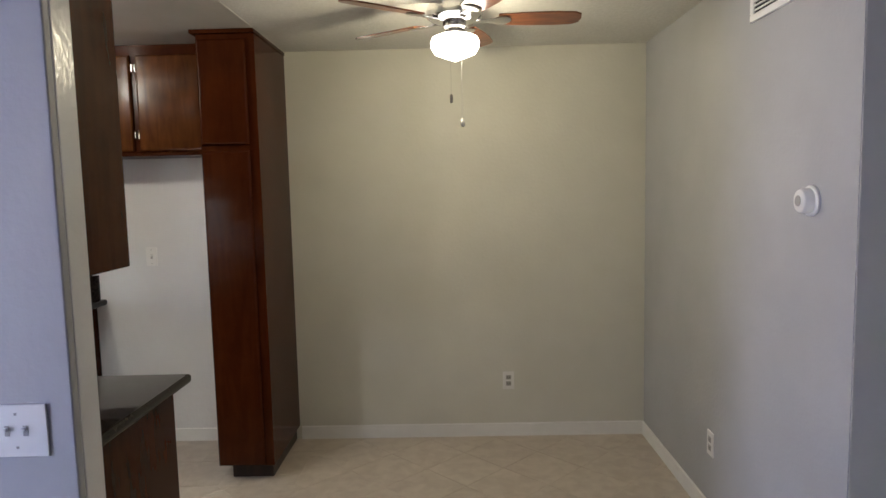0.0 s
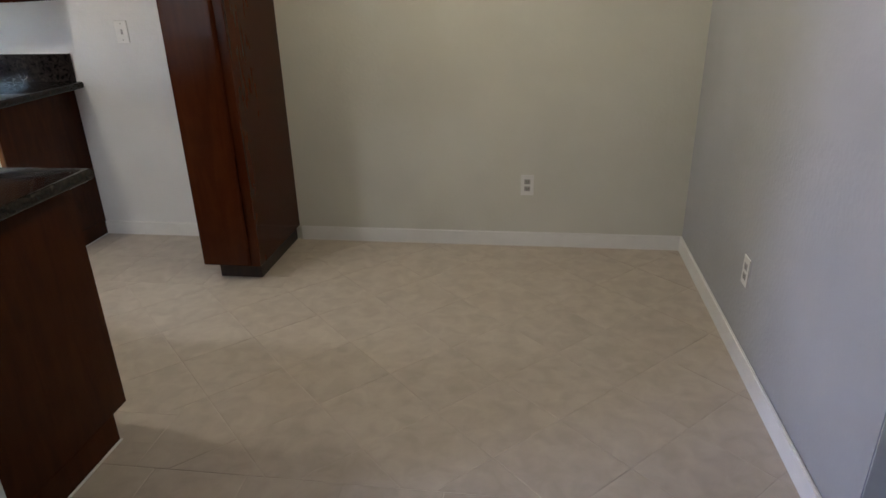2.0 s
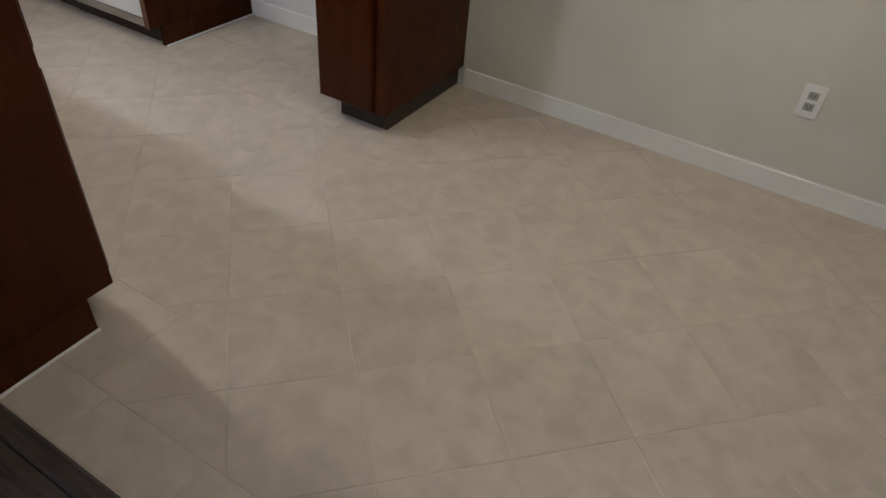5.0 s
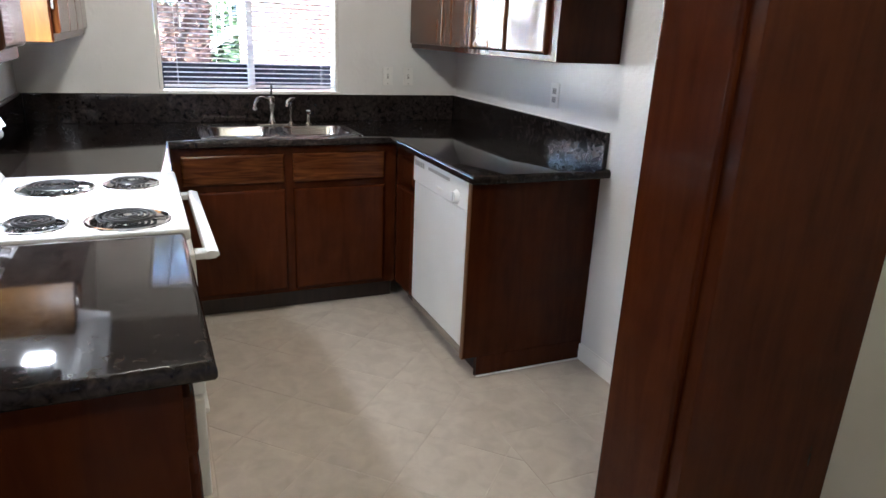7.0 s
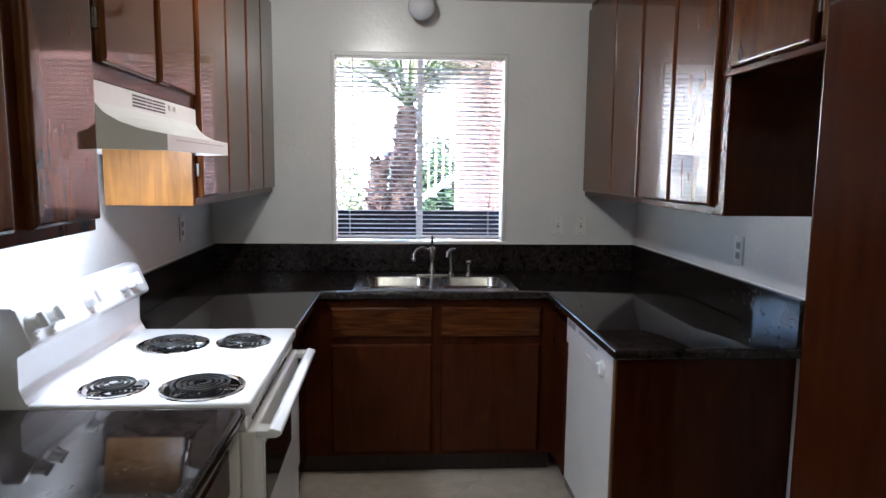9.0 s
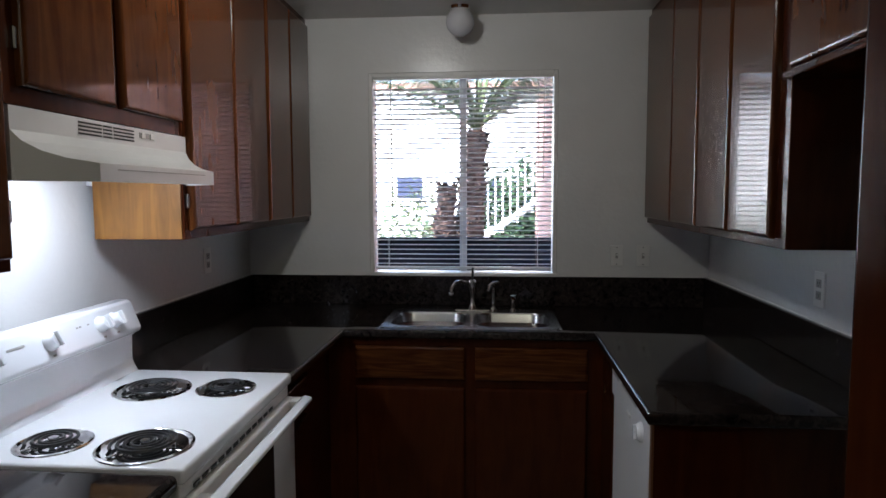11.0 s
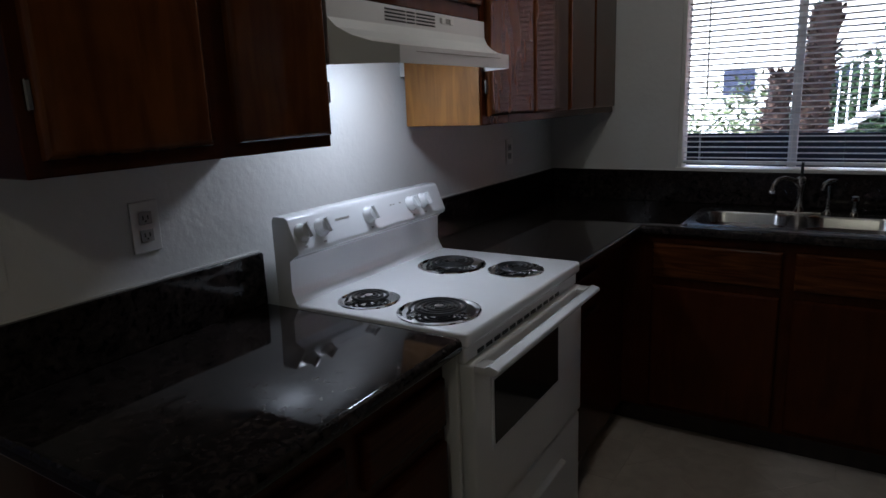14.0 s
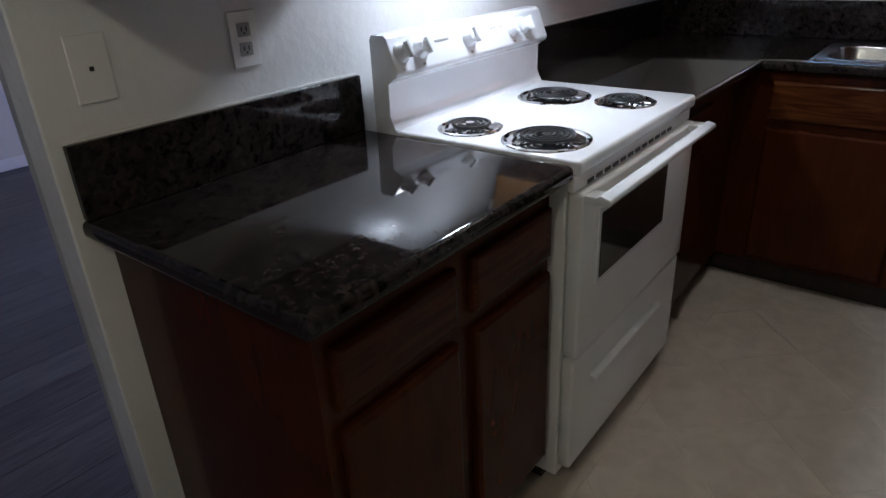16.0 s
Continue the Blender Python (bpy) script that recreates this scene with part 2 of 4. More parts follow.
def box(x0, x1, y0, y1, z0, z1, bevel=0.0, seg=2, bm=None):
    own = bmesh.new()
    bmesh.ops.create_cube(own, size=1)
    for v in own.verts:
        v.co = Vector(((x0, x1)[v.co.x > 0], (y0, y1)[v.co.y > 0], (z0, z1)[v.co.z > 0]))
    if bevel:
        bmesh.ops.bevel(own, geom=own.edges[:], offset=bevel, segments=seg, affect="EDGES", profile=0.5)
    return merge(bm, own) if bm else own


def merge(bm, other):
    me = bpy.data.meshes.new("scratch")
    other.to_mesh(me)
    other.free()
    bm.from_mesh(me)
    bpy.data.meshes.remove(me)
    return bm


def tube(points, r, seg=10, bm=None, taper=None, closed_ends=True):
    bm = bm or bmesh.new()
    pts = [Vector(p) for p in points]
    rings, up = [], Vector((0, 0, 1))
    for i, p in enumerate(pts):
        d = (pts[min(i + 1, len(pts) - 1)] - pts[max(i - 1, 0)]).normalized()
        ref = up if abs(d.dot(up)) < 0.95 else Vector((1, 0, 0))
        a = d.cross(ref).normalized()
        b = a.cross(d).normalized()
        rad = r if taper is None else taper[i]
        rings.append([bm.verts.new(p + rad * (math.cos(2 * math.pi * k / seg) * a + math.sin(2 * math.pi * k / seg) * b)) for k in range(seg)])
    for q, s in zip(rings, rings[1:]):
        for k in range(seg):
            bm.faces.new((q[k], q[(k + 1) % seg], s[(k + 1) % seg], s[k]))
    if closed_ends:
        bm.faces.new(rings[0][::-1])
        bm.faces.new(rings[-1])
    return bm


def lathe(profile, centre, seg=32, bm=None, axis="z"):
    """Turns (radius, height) pairs round an axis through centre."""
    bm = bm or bmesh.new()
    c = Vector(centre)
    rings = []
    for r, h in profile:
        ring = []
        for k in range(seg):
            a = 2 * math.pi * k / seg
            u, w = r * math.cos(a), r * math.sin(a)
            off = {"z": (u, w, h), "x": (h, u, w), "y": (u, h, w)}[axis]
            ring.append(bm.verts.new(c + Vector(off)))
        rings.append(ring)
    for q, s in zip(rings, rings[1:]):
        for k in range(seg):
            bm.faces.new((q[k], q[(k + 1) % seg], s[(k + 1) % seg], s[k]))
    for ring, (r, h) in ((rings[0], profile[0]), (rings[-1], profile[-1])):
        if r > 1e-6:
            bm.faces.new(ring)
    bmesh.ops.remove_doubles(bm, verts=bm.verts, dist=1e-6)
    return bm


def prism(profile, x0, x1, bm=None, bevel=0.0):
    """A (y, z) outline drawn out along x."""
    own = bmesh.new()
    a = [own.verts.new((x0, y, z)) for y, z in profile]
    b = [own.verts.new((x1, y, z)) for y, z in profile]
    own.faces.new(a)
    own.faces.new(b[::-1])
    n = len(profile)
    for i in range(n):
        own.faces.new((a[i], b[i], b[(i + 1) % n], a[(i + 1) % n]))
    if bevel:
        bmesh.ops.bevel(own, geom=own.edges[:], offset=bevel, segments=2, affect="EDGES", profile=0.5)
    return merge(bm, own) if bm else own


def faced(face, a0, a1, z0, z1, d0, d1, bevel=0.0, seg=2, bm=None):
    """A box on a wall or cabinet that faces N, S or E: a along it, d from back to front."""
    lo, hi = min(d0, d1), max(d0, d1)
    a0, a1 = min(a0, a1), max(a0, a1)
    if face in "NS":
        return box(a0, a1, lo, hi, z0, z1, bevel, seg, bm)
    return box(lo, hi, a0, a1, z0, z1, bevel, seg, bm)


def on(face, a, d, z):
    return Vector((a, d, z)) if face in "NS" else Vector((d, a, z))


OUT = {"N": 1, "S": -1, "E": 1, "W": -1}


def front(face, a0, a1, z0, z1, d, depth=0.019, edge=0.012):
    """A door or drawer front with a routed lip round its face; d is the plane that it hangs on."""
    bm = faced(face, a0, a1, z0, z1, d, d + OUT[face] * depth)
    axis = 1 if face in "NS" else 0
    far = max(bm.verts, key=lambda v: v.co[axis] * OUT[face]).co[axis]
    rim = [e for e in bm.edges if all(abs(v.co[axis] - far) < 1e-5 for v in e.verts)]
    bmesh.ops.bevel(bm, geom=rim, offset=edge, segments=4, affect="EDGES", profile=0.5)
    return bm


# ---- setting ----
CEIL, YN, XW, XE, YS = 2.376, 7.215, -4.008, 0.93, 4.915


def setting(name, bm, material, label, category):
    return tagged(part(name, bm, material), label, category, kind="structure")


setting("wall_north", box(-1.38, 1.05, YN, YN + 0.12, -0.1, CEIL + 0.1), PAINT, "matte off-white painted wall behind the dining corner", "wall")
setting("wall_kitchen_north", box(-4.128, -1.38, YN, YN + 0.12, -0.1, CEIL + 0.1), PAINT_K, "glossy off-white textured kitchen wall", "wall")
bm = box(-4.128, XW, 4.72, 5.505, -0.1, CEIL + 0.1)
box(-4.128, XW, 6.465, YN, -0.1, CEIL + 0.1, bm=bm)
box(-4.128, XW, 5.505, 6.465, -0.1, 1.055, bm=bm)
box(-4.128, XW, 5.505, 6.465, 2.097, CEIL + 0.1, bm=bm)
setting("wall_west", bm, PAINT_K, "off-white gloss painted wall around the kitchen window", "wall")
SKEW["slope"] = 0.02
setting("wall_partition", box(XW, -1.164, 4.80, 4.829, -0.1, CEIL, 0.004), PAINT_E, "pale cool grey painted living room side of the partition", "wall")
setting("wall_south", box(XW, -1.163, 4.8292, YS, -0.1, CEIL, 0.004), PAINT_K, "off-white textured partition wall behind the white range", "wall")
SKEW["slope"] = 0.0
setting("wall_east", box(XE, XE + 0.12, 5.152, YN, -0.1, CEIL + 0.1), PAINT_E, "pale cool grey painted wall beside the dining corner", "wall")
setting("wall_living_north", box(XE + 0.003, 3.2, 5.149, 5.272, -0.1, CEIL + 0.1), PAINT, "off-white painted wall of the living room", "wall")
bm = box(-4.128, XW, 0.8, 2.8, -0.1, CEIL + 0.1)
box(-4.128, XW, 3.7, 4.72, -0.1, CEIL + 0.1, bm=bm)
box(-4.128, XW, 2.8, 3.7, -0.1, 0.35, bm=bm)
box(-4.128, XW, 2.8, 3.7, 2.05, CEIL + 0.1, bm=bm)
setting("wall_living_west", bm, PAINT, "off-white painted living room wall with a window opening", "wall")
setting("wall_living_south", box(-4.128, 3.32, 0.68, 0.8, -0.1, CEIL + 0.1), PAINT, "off-white painted living room wall", "wall")
setting("wall_living_east", box(3.2, 3.32, 0.8, 5.272, -0.1, CEIL + 0.1), PAINT, "off-white painted living room wall", "wall")
bm = box(-1.217, 1.05, 4.860, 7.335, CEIL, CEIL + 0.12)
box(-4.128, 3.32, 0.68, 4.860, CEIL, CEIL + 0.12, bm=bm)
box(1.05, 3.32, 4.860, 5.272, CEIL, CEIL + 0.12, bm=bm)
setting("ceiling", bm, CEILING, "pale textured ceiling", "ceiling")
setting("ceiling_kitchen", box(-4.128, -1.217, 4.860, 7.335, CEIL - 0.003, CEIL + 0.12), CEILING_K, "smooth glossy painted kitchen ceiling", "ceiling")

floor_tiled = setting("floor", box(-4.128, 1.05, 5.148, 7.335, -0.12, -0.0016), GROUT, "beige ceramic tile floor laid diagonally", "floor")
floor_wood = setting("floor_living", box(-4.128, 3.32, 0.68, 5.148, -0.12, -0.003), DARK, "dark grey wood plank floor", "floor")
# unseen slab added above the ceilings; its eave throws shade on the patio fence
setting("roof", box(-5.25, 3.7, 0.4, 7.7, CEIL + 0.13, CEIL + 0.24), STUCCO_PALE, "unseen flat slab, its added eave shading the patio fence", "roof")
setting("threshold_trim", prism([(5.098, 0.0), (5.104, 0.007), (5.142, 0.007), (5.150, 0.0)], -1.225, XE), PLANK, "dark grey wood transition strip between plank and tile", "trim")


def baseboard(name, x0, x1, y0, y1):
    bm = box(x0, x1, y0, y1, 0.0, 0.085)
    top = [e for e in bm.edges if all(v.co.z > 0.08 for v in e.verts)]
    bmesh.ops.bevel(bm, geom=top, offset=0.006, segments=2, affect="EDGES")
    return setting(name, bm, TRIM, "white painted baseboard", "baseboard")


baseboard("baseboard", -1.205, XE - 0.013, YN - 0.013, YN - 0.0005)
baseboard("baseboard_kitchen", -2.447, -1.519, YN - 0.013, YN - 0.0005)
baseboard("baseboard_east", XE - 0.013, XE - 0.0005, 5.154, YN - 0.0005)
baseboard("baseboard_living", -4.0, 3.19, 0.8005, 0.813)
baseboard("baseboard_living_north", XE, 3.19, 5.136, 5.1485)


# ---- cabinets ----
def cabinet(name, label, box_, fronts, face, plane, toe=None, end_material=None, group="kitchen cabinets", crown=None):
    """box_: the carcass; fronts: (kind, a0, a1, z0, z1) on the plane that the face lies in."""
    x0, x1, y0, y1, z0, z1 = box_
    t = thing(name, ((x0 + x1) / 2, (y0 + y1) / 2, 0 if toe else z0), label, "cabinet", group)
    part("body", box(x0, x1, y0, y1, z0, z1, 0.002, 1), WOOD, t)
    if toe:
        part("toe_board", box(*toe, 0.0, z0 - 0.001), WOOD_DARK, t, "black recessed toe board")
    for i, (kind, a0, a1, f0, f1) in enumerate(fronts):
        mat = (WOOD if toe else WOOD_DOOR) if kind == "door" else (WOOD_H if face == "E" else WOOD_X)
        d = part(kind, front(face, a0, a1, f0, f1, plane + OUT[face] * 0.0008), mat, t)
        if kind == "door" and not toe:
            h0 = a1 + 0.001 if i % 2 == 0 else a0 - 0.011
            for hz in (f0 + 0.07, f1 - 0.09):
                part("hinge", faced(face, h0, h0 + 0.010, hz, hz + 0.045, plane, plane + OUT[face] * 0.010, 0.002, 1), NICKEL, d, "small dark metal hinge")
    if crown:
        part("crown", box(*crown, 0.003, 1), WOOD, t)
    return t


SKEW["slope"] = 0.02
# base units on the range wall
end_unit = cabinet("base_cabinet", "dark stained wooden base cabinet with drawers beside the range", (-1.917, -1.225, YS + 0.002, 5.486, 0.105, 0.872),
        [("drawer", -1.553, -1.250, 0.700, 0.818), ("drawer", -1.902, -1.605, 0.700, 0.818), ("door", -1.553, -1.250, 0.128, 0.662), ("door", -1.902, -1.605, 0.128, 0.662)],
        "N", 5.486, toe=(-1.917, -1.229, YS + 0.003, 5.410))
part("end_foot", box(-1.2288, -1.2255, YS + 0.003, 5.412, 0.0, 0.1045), WOOD, end_unit)
part("caulk", box(-1.2253, -1.217, YS + 0.003, 5.414, 0.0005, 0.006, 0.001, 1), TRIM, end_unit, "white caulk line at the floor")
cabinet("base_cabinet", "dark stained wooden base cabinet between range and corner", (-3.398, -2.655, YS + 0.002, 5.486, 0.105, 0.872),
        [("drawer", -3.02, -2.655, 0.700, 0.818), ("door", -3.02, -2.655, 0.128, 0.662)],
        "N", 5.486, toe=(-3.398, -2.655, YS + 0.003, 5.410))
SKEW["slope"] = 0.0
cabinet("sink_cabinet", "dark stained wooden sink cabinet under black worktop", (-4.003, -3.400, 5.432, 6.618, 0.105, 0.872),
        [("drawer", 5.560, 6.033, 0.692, 0.836), ("drawer", 6.075, 6.548, 0.692, 0.836), ("door", 5.560, 6.033, 0.128, 0.660), ("door", 6.075, 6.548, 0.128, 0.660)],
        "E", -3.400, toe=(-4.0, -3.465, 5.372, 6.618))
cabinet("filler_cabinet", "narrow dark stained cabinet in the corner beside the dishwasher", (-3.398, -3.104, 6.622, 7.212, 0.105, 0.872),
        [("drawer", -3.36, -3.112, 0.700, 0.818), ("door", -3.36, -3.112, 0.128, 0.662)], "S", 6.622, toe=(-3.398, -3.104, 6.70, 7.21))
t = thing("end_panel", (-2.45, 6.9, 0), "dark stained wooden end panel beside the dishwasher", "panel")
part("panel", box(-2.472, -2.448, 6.602, 7.212, 0.095, 0.872, 0.001, 1), WOOD, t)
part("panel_foot", box(-2.472, -2.448, 6.668, 7.212, 0.0, 0.094), WOOD, t)
part("caulk", box(-2.4478, -2.440, 6.668, 7.20, 0.0005, 0.006, 0.001, 1), TRIM, t, "white caulk line at the floor")
part("edge_strip", box(-2.472, -2.448, 6.596, 6.6015, 0.095, 0.872), WOOD_EDGE, t, "mid-brown wood edge strip")

SKEW["slope"] = 0.02
# wall units
cabinet("wall_cabinet", "dark stained glossy wall cabinet over the worktop end", (-1.874, -1.222, YS + 0.002, 5.240, 1.335, CEIL - 0.004),
        [("door", -1.540, -1.245, 1.360, 2.335), ("door", -1.862, -1.600, 1.360, 2.335)], "N", 5.240)
cabinet("wall_cabinet", "short dark stained wall cabinet above the white hood", (-2.598, -1.876, YS + 0.002, 5.240, 1.662, CEIL - 0.004),
        [("door", -2.240, -1.915, 1.700, 2.335), ("door", -2.590, -2.272, 1.700, 2.335)], "N", 5.240)
t = cabinet("wall_cabinet", "tall dark stained wall cabinet reaching the window wall", (-4.004, -2.606, YS + 0.034, 5.240, 1.345, CEIL - 0.004),
            [("door", -2.985, -2.632, 1.372, 2.335), ("door", -3.335, -2.995, 1.372, 2.335), ("door", -3.66, -3.36, 1.372, 2.335), ("door", -3.985, -3.67, 1.372, 2.335)], "N", 5.240)
part("side_panel", box(-2.6055, -2.600, YS + 0.036, 5.234, 1.347, 1.660), WOOD_RAW, t, "pale orange varnished plywood side")
SKEW["slope"] = 0.0
cabinet("wall_cabinet", "tall glossy stained wall cabinet over the dishwasher", (-3.140, -2.415, 6.910, YN - 0.002, 1.337, CEIL - 0.004),
        [("door", -3.135, -2.815, 1.362, 2.335), ("door", -2.800, -2.480, 1.362, 2.335)], "S", 6.910)
cabinet("wall_cabinet", "tall glossy stained wall cabinet beside the window", (-4.004, -3.142, 6.910, YN - 0.002, 1.337, CEIL - 0.004),
        [("door", -3.985, -3.505, 1.362, 2.335), ("door", -3.500, -3.150, 1.362, 2.335)], "S", 6.910)
fridge_top = cabinet("wall_cabinet", "short stained wall cabinet above the empty fridge space", (-2.413, -1.520, 6.910, YN - 0.002, 1.765, CEIL - 0.004),
        [("door", -2.395, -1.992, 1.790, 2.315), ("door", -1.962, -1.600, 1.790, 2.315)], "S", 6.910)
part("bottom_rail", box(-2.413, -1.520, 6.884, 6.9095, 1.764, 1.784, 0.003, 1), WOOD_X, fridge_top)
cabinet("pantry_cabinet", "tall narrow dark stained glossy wooden pantry cabinet", (-1.517, -1.217, 6.627, YN - 0.002, 0.085, 2.352),
        [("door", -1.510, -1.262, 1.795, 2.325), ("door", -1.510, -1.262, 0.092, 1.765)], "S", 6.627,
        toe=(-1.462, -1.240, 6.680, YN - 0.003), crown=(-1.540, -1.212, 6.600, YN - 0.003, 2.3525, CEIL - 0.004), group="")

# ---- worktops ----
def worktop(name, label, xs, ys, keep, rounded, splashes, top=1.062):
    bm = bmesh.new()
    vs = {}
    for i in range(len(xs) - 1):
        for j in range(len(ys) - 1):
            cx, cy = (xs[i] + xs[i + 1]) / 2, (ys[j] + ys[j + 1]) / 2
            if keep(cx, cy):
                corners = []
                for q in ((xs[i], ys[j]), (xs[i + 1], ys[j]), (xs[i + 1], ys[j + 1]), (xs[i], ys[j + 1])):
                    if q not in vs:
                        vs[q] = bm.verts.new((*q, 0.911))
                    corners.append(vs[q])
                bm.faces.new(corners)
    ext = bmesh.ops.extrude_face_region(bm, geom=bm.faces[:])
    bmesh.ops.translate(bm, verts=[g for g in ext["geom"] if isinstance(g, bmesh.types.BMVert)], vec=(0, 0, -0.037))
    rim = [e for e in bm.edges if abs(e.verts[0].co.z - e.verts[1].co.z) < 1e-5 and rounded((e.verts[0].co + e.verts[1].co) / 2)]
    bmesh.ops.bevel(bm, geom=rim, offset=0.014, segments=4, affect="EDGES", profile=0.5)
    t = thing(name, ((xs[0] + xs[-1]) / 2, (ys[0] + ys[-1]) / 2, 0.874), label, "worktop")
    part("slab", bm, GRANITE, t, smooth=True)
    for s in splashes:
        part("backsplash", box(*s, 0.9115, top, 0.003, 2), GRANITE, t)
        x0, x1, y0, y1 = s
        wallside = (x0, x1, y0 - 0.0, y0 + 0.006) if y0 < 5 and x1 - x0 > 0.1 else (x0, x1, y1 - 0.006, y1) if x1 - x0 > 0.1 else (x0, x0 + 0.006, y0, y1)
        part("caulk", box(*wallside, top + 0.0002, top + 0.0045), TRIM, t, "thin white caulk line")
    return t


SKEW["slope"] = 0.02
worktop("worktop", "black-brown mottled stone-look worktop beside the range", [-1.917, -1.182], [YS + 0.002, 5.540], lambda x, y: True,
        lambda c: c.y > 5.538 or c.x > -1.184, [(-1.917, -1.188, YS + 0.0015, YS + 0.021)], top=1.052)
SKEW["slope"] = 0.0
worktop("worktop", "black-brown mottled stone-look worktop around the sink", [-4.005, -3.815, -3.425, -3.357, -2.655, -2.383], [YS - 0.042, 5.522, 5.690, 6.412, 6.568, 7.212],
        lambda x, y: (x < -3.357 or y > 6.568 or (y < 5.522 and x < -2.655)) and not (-3.815 < x < -3.425 and 5.69 < y < 6.412),
        lambda c: (abs(c.x + 3.357) < 1e-3 and 5.52 < c.y < 6.57) or (abs(c.y - 5.522) < 1e-3 and c.x > -3.357) or (abs(c.y - 6.568) < 1e-3 and c.x > -3.357) or abs(c.x + 2.383) < 1e-3,
        [(-4.0055, -3.986, YS - 0.033, 7.190), (-4.005, -2.42, 7.1915, 7.2125)])
SKEW["slope"] = 0.02
t = whole("backsplash", box(-4.004, -2.655, YS + 0.0015, YS + 0.021, 0.9115, 1.062, 0.003, 2), GRANITE, "black-brown stone-look backsplash strip between range and window wall", "backsplash")
part("caulk", box(-4.004, -2.655, YS + 0.0015, YS + 0.0075, 1.0622, 1.0665), TRIM, t, "thin white caulk line")
SKEW["slope"] = 0.0


# ---- sink and taps ----
def ring(x0, x1, y0, y1, z, r, n=6):
    pts = []
    for cx, cy, a in ((x1 - r, y1 - r, 0), (x0 + r, y1 - r, 90), (x0 + r, y0 + r, 180), (x1 - r, y0 + r, 270)):
        for k in range(n + 1):
            b = radians(a + 90 * k / n)
            pts.append(Vector((cx + r * math.cos(b), cy + r * math.sin(b), z)))
    return pts


sink = thing("kitchen_sink", (-3.62, 6.05, 0.874), "stainless steel double-bowl sink set into the black worktop", "sink")
bm = bmesh.new()
bowls = ((-3.755, -3.430, 5.700, 6.030), (-3.755, -3.430, 6.070, 6.400))
loops = [ring(-3.846, -3.400, 5.665, 6.437, 0.9165, 0.03)] + [ring(*b, 0.9165, 0.07) for b in bowls]
edges = []
for pts in loops:
    vs = [bm.verts.new(p) for p in pts]
    edges += [bm.edges.new((vs[i], vs[(i + 1) % len(vs)])) for i in range(len(vs))]
bmesh.ops.triangle_fill(bm, use_beauty=True, use_dissolve=False, edges=edges)
outer = [bm.verts.new(p) for p in ring(-3.853, -3.393, 5.658, 6.444, 0.9115, 0.034)]
bm.verts.ensure_lookup_table()
n = len(outer)
for i in range(n):
    bm.faces.new((bm.verts[i], bm.verts[(i + 1) % n], outer[(i + 1) % n], outer[i]))
part("rim", bm, STEEL, sink)
for b in bowls:
    bm = bmesh.new()
    x0, x1, y0, y1 = b
    prev = None
    for inset, z, r in ((0, 0.9165, 0.07), (0.004, 0.908, 0.07), (0.008, 0.80, 0.07), (0.02, 0.765, 0.06), (0.05, 0.758, 0.04)):
        vs = [bm.verts.new(p) for p in ring(x0 + inset, x1 - inset, y0 + inset, y1 - inset, z, r)]
        if prev:
            for i in range(len(vs)):
                bm.faces.new((prev[i], prev[(i + 1) % len(vs)], vs[(i + 1) % len(vs)], vs[i]))
        prev = vs
    bm.faces.new(prev)
    bowl = part("bowl", bm, STEEL, sink, smooth=True)
    part("drain", lathe([(0.0, 0.760), (0.040, 0.760), (0.043, 0.7625), (0.045, 0.759)], ((x0 + x1) / 2, (y0 + y1) / 2, 0), 24), CHROME, bowl, smooth=True)

tap = thing("kitchen_tap", (-3.805, 6.047, 0.9165), "brushed metal kitchen tap with a curved spout and upright lever", "tap")
part("base_plate", box(-3.828, -3.782, 5.965, 6.13, 0.917, 0.925, 0.003), NICKEL, tap)
part("column", lathe([(0.024, 0.925), (0.020, 0.935), (0.014, 0.950), (0.013, 1.00), (0.019, 1.02), (0.021, 1.045), (0.019, 1.062), (0.010, 1.070)], (-3.805, 6.047, 0), 20), NICKEL, tap, smooth=True)
part("lever", tube([(-3.805, 6.047, 1.066), (-3.803, 6.048, 1.100), (-3.798, 6.049, 1.128)], 0.006, 8), DARK, tap, "dark upright lever", True)
part("spout", tube([(-3.800, 6.04, 1.035), (-3.785, 6.020, 1.056), (-3.762, 5.992, 1.066), (-3.742, 5.968, 1.060), (-3.730, 5.954, 1.040), (-3.726, 5.949, 1.015)], 0.010, 10), NICKEL, tap, smooth=True)
part("aerator", lathe([(0.013, 1.004), (0.014, 1.012), (0.011, 1.020)], (-3.726, 5.949, 0), 14), CHROME, tap, smooth=True)
spray = thing("side_sprayer", (-3.81, 6.148, 0.9165), "small brushed metal side sprayer on the sink rim", "sprayer")
part("stem", lathe([(0.019, 0.9166), (0.016, 0.926), (0.008, 0.935), (0.0075, 1.035), (0.010, 1.045)], (-3.81, 6.148, 0), 14), NICKEL, spray, smooth=True)
part("spray_head", tube([(-3.822, 6.175, 1.056), (-3.81, 6.150, 1.050), (-3.80, 6.132, 1.040), (-3.795, 6.125, 1.015)], 0.010, 10, taper=[0.006, 0.012, 0.011, 0.008]), NICKEL, spray, smooth=True)
pump = thing("soap_dispenser", (-3.81, 6.243, 0.9165), "short brushed metal soap dispenser on the sink rim", "dispenser")
part("stem", lathe([(0.018, 0.9166), (0.015, 0.926), (0.011, 0.930), (0.011, 0.975)], (-3.81, 6.243, 0), 14), NICKEL, pump, smooth=True)
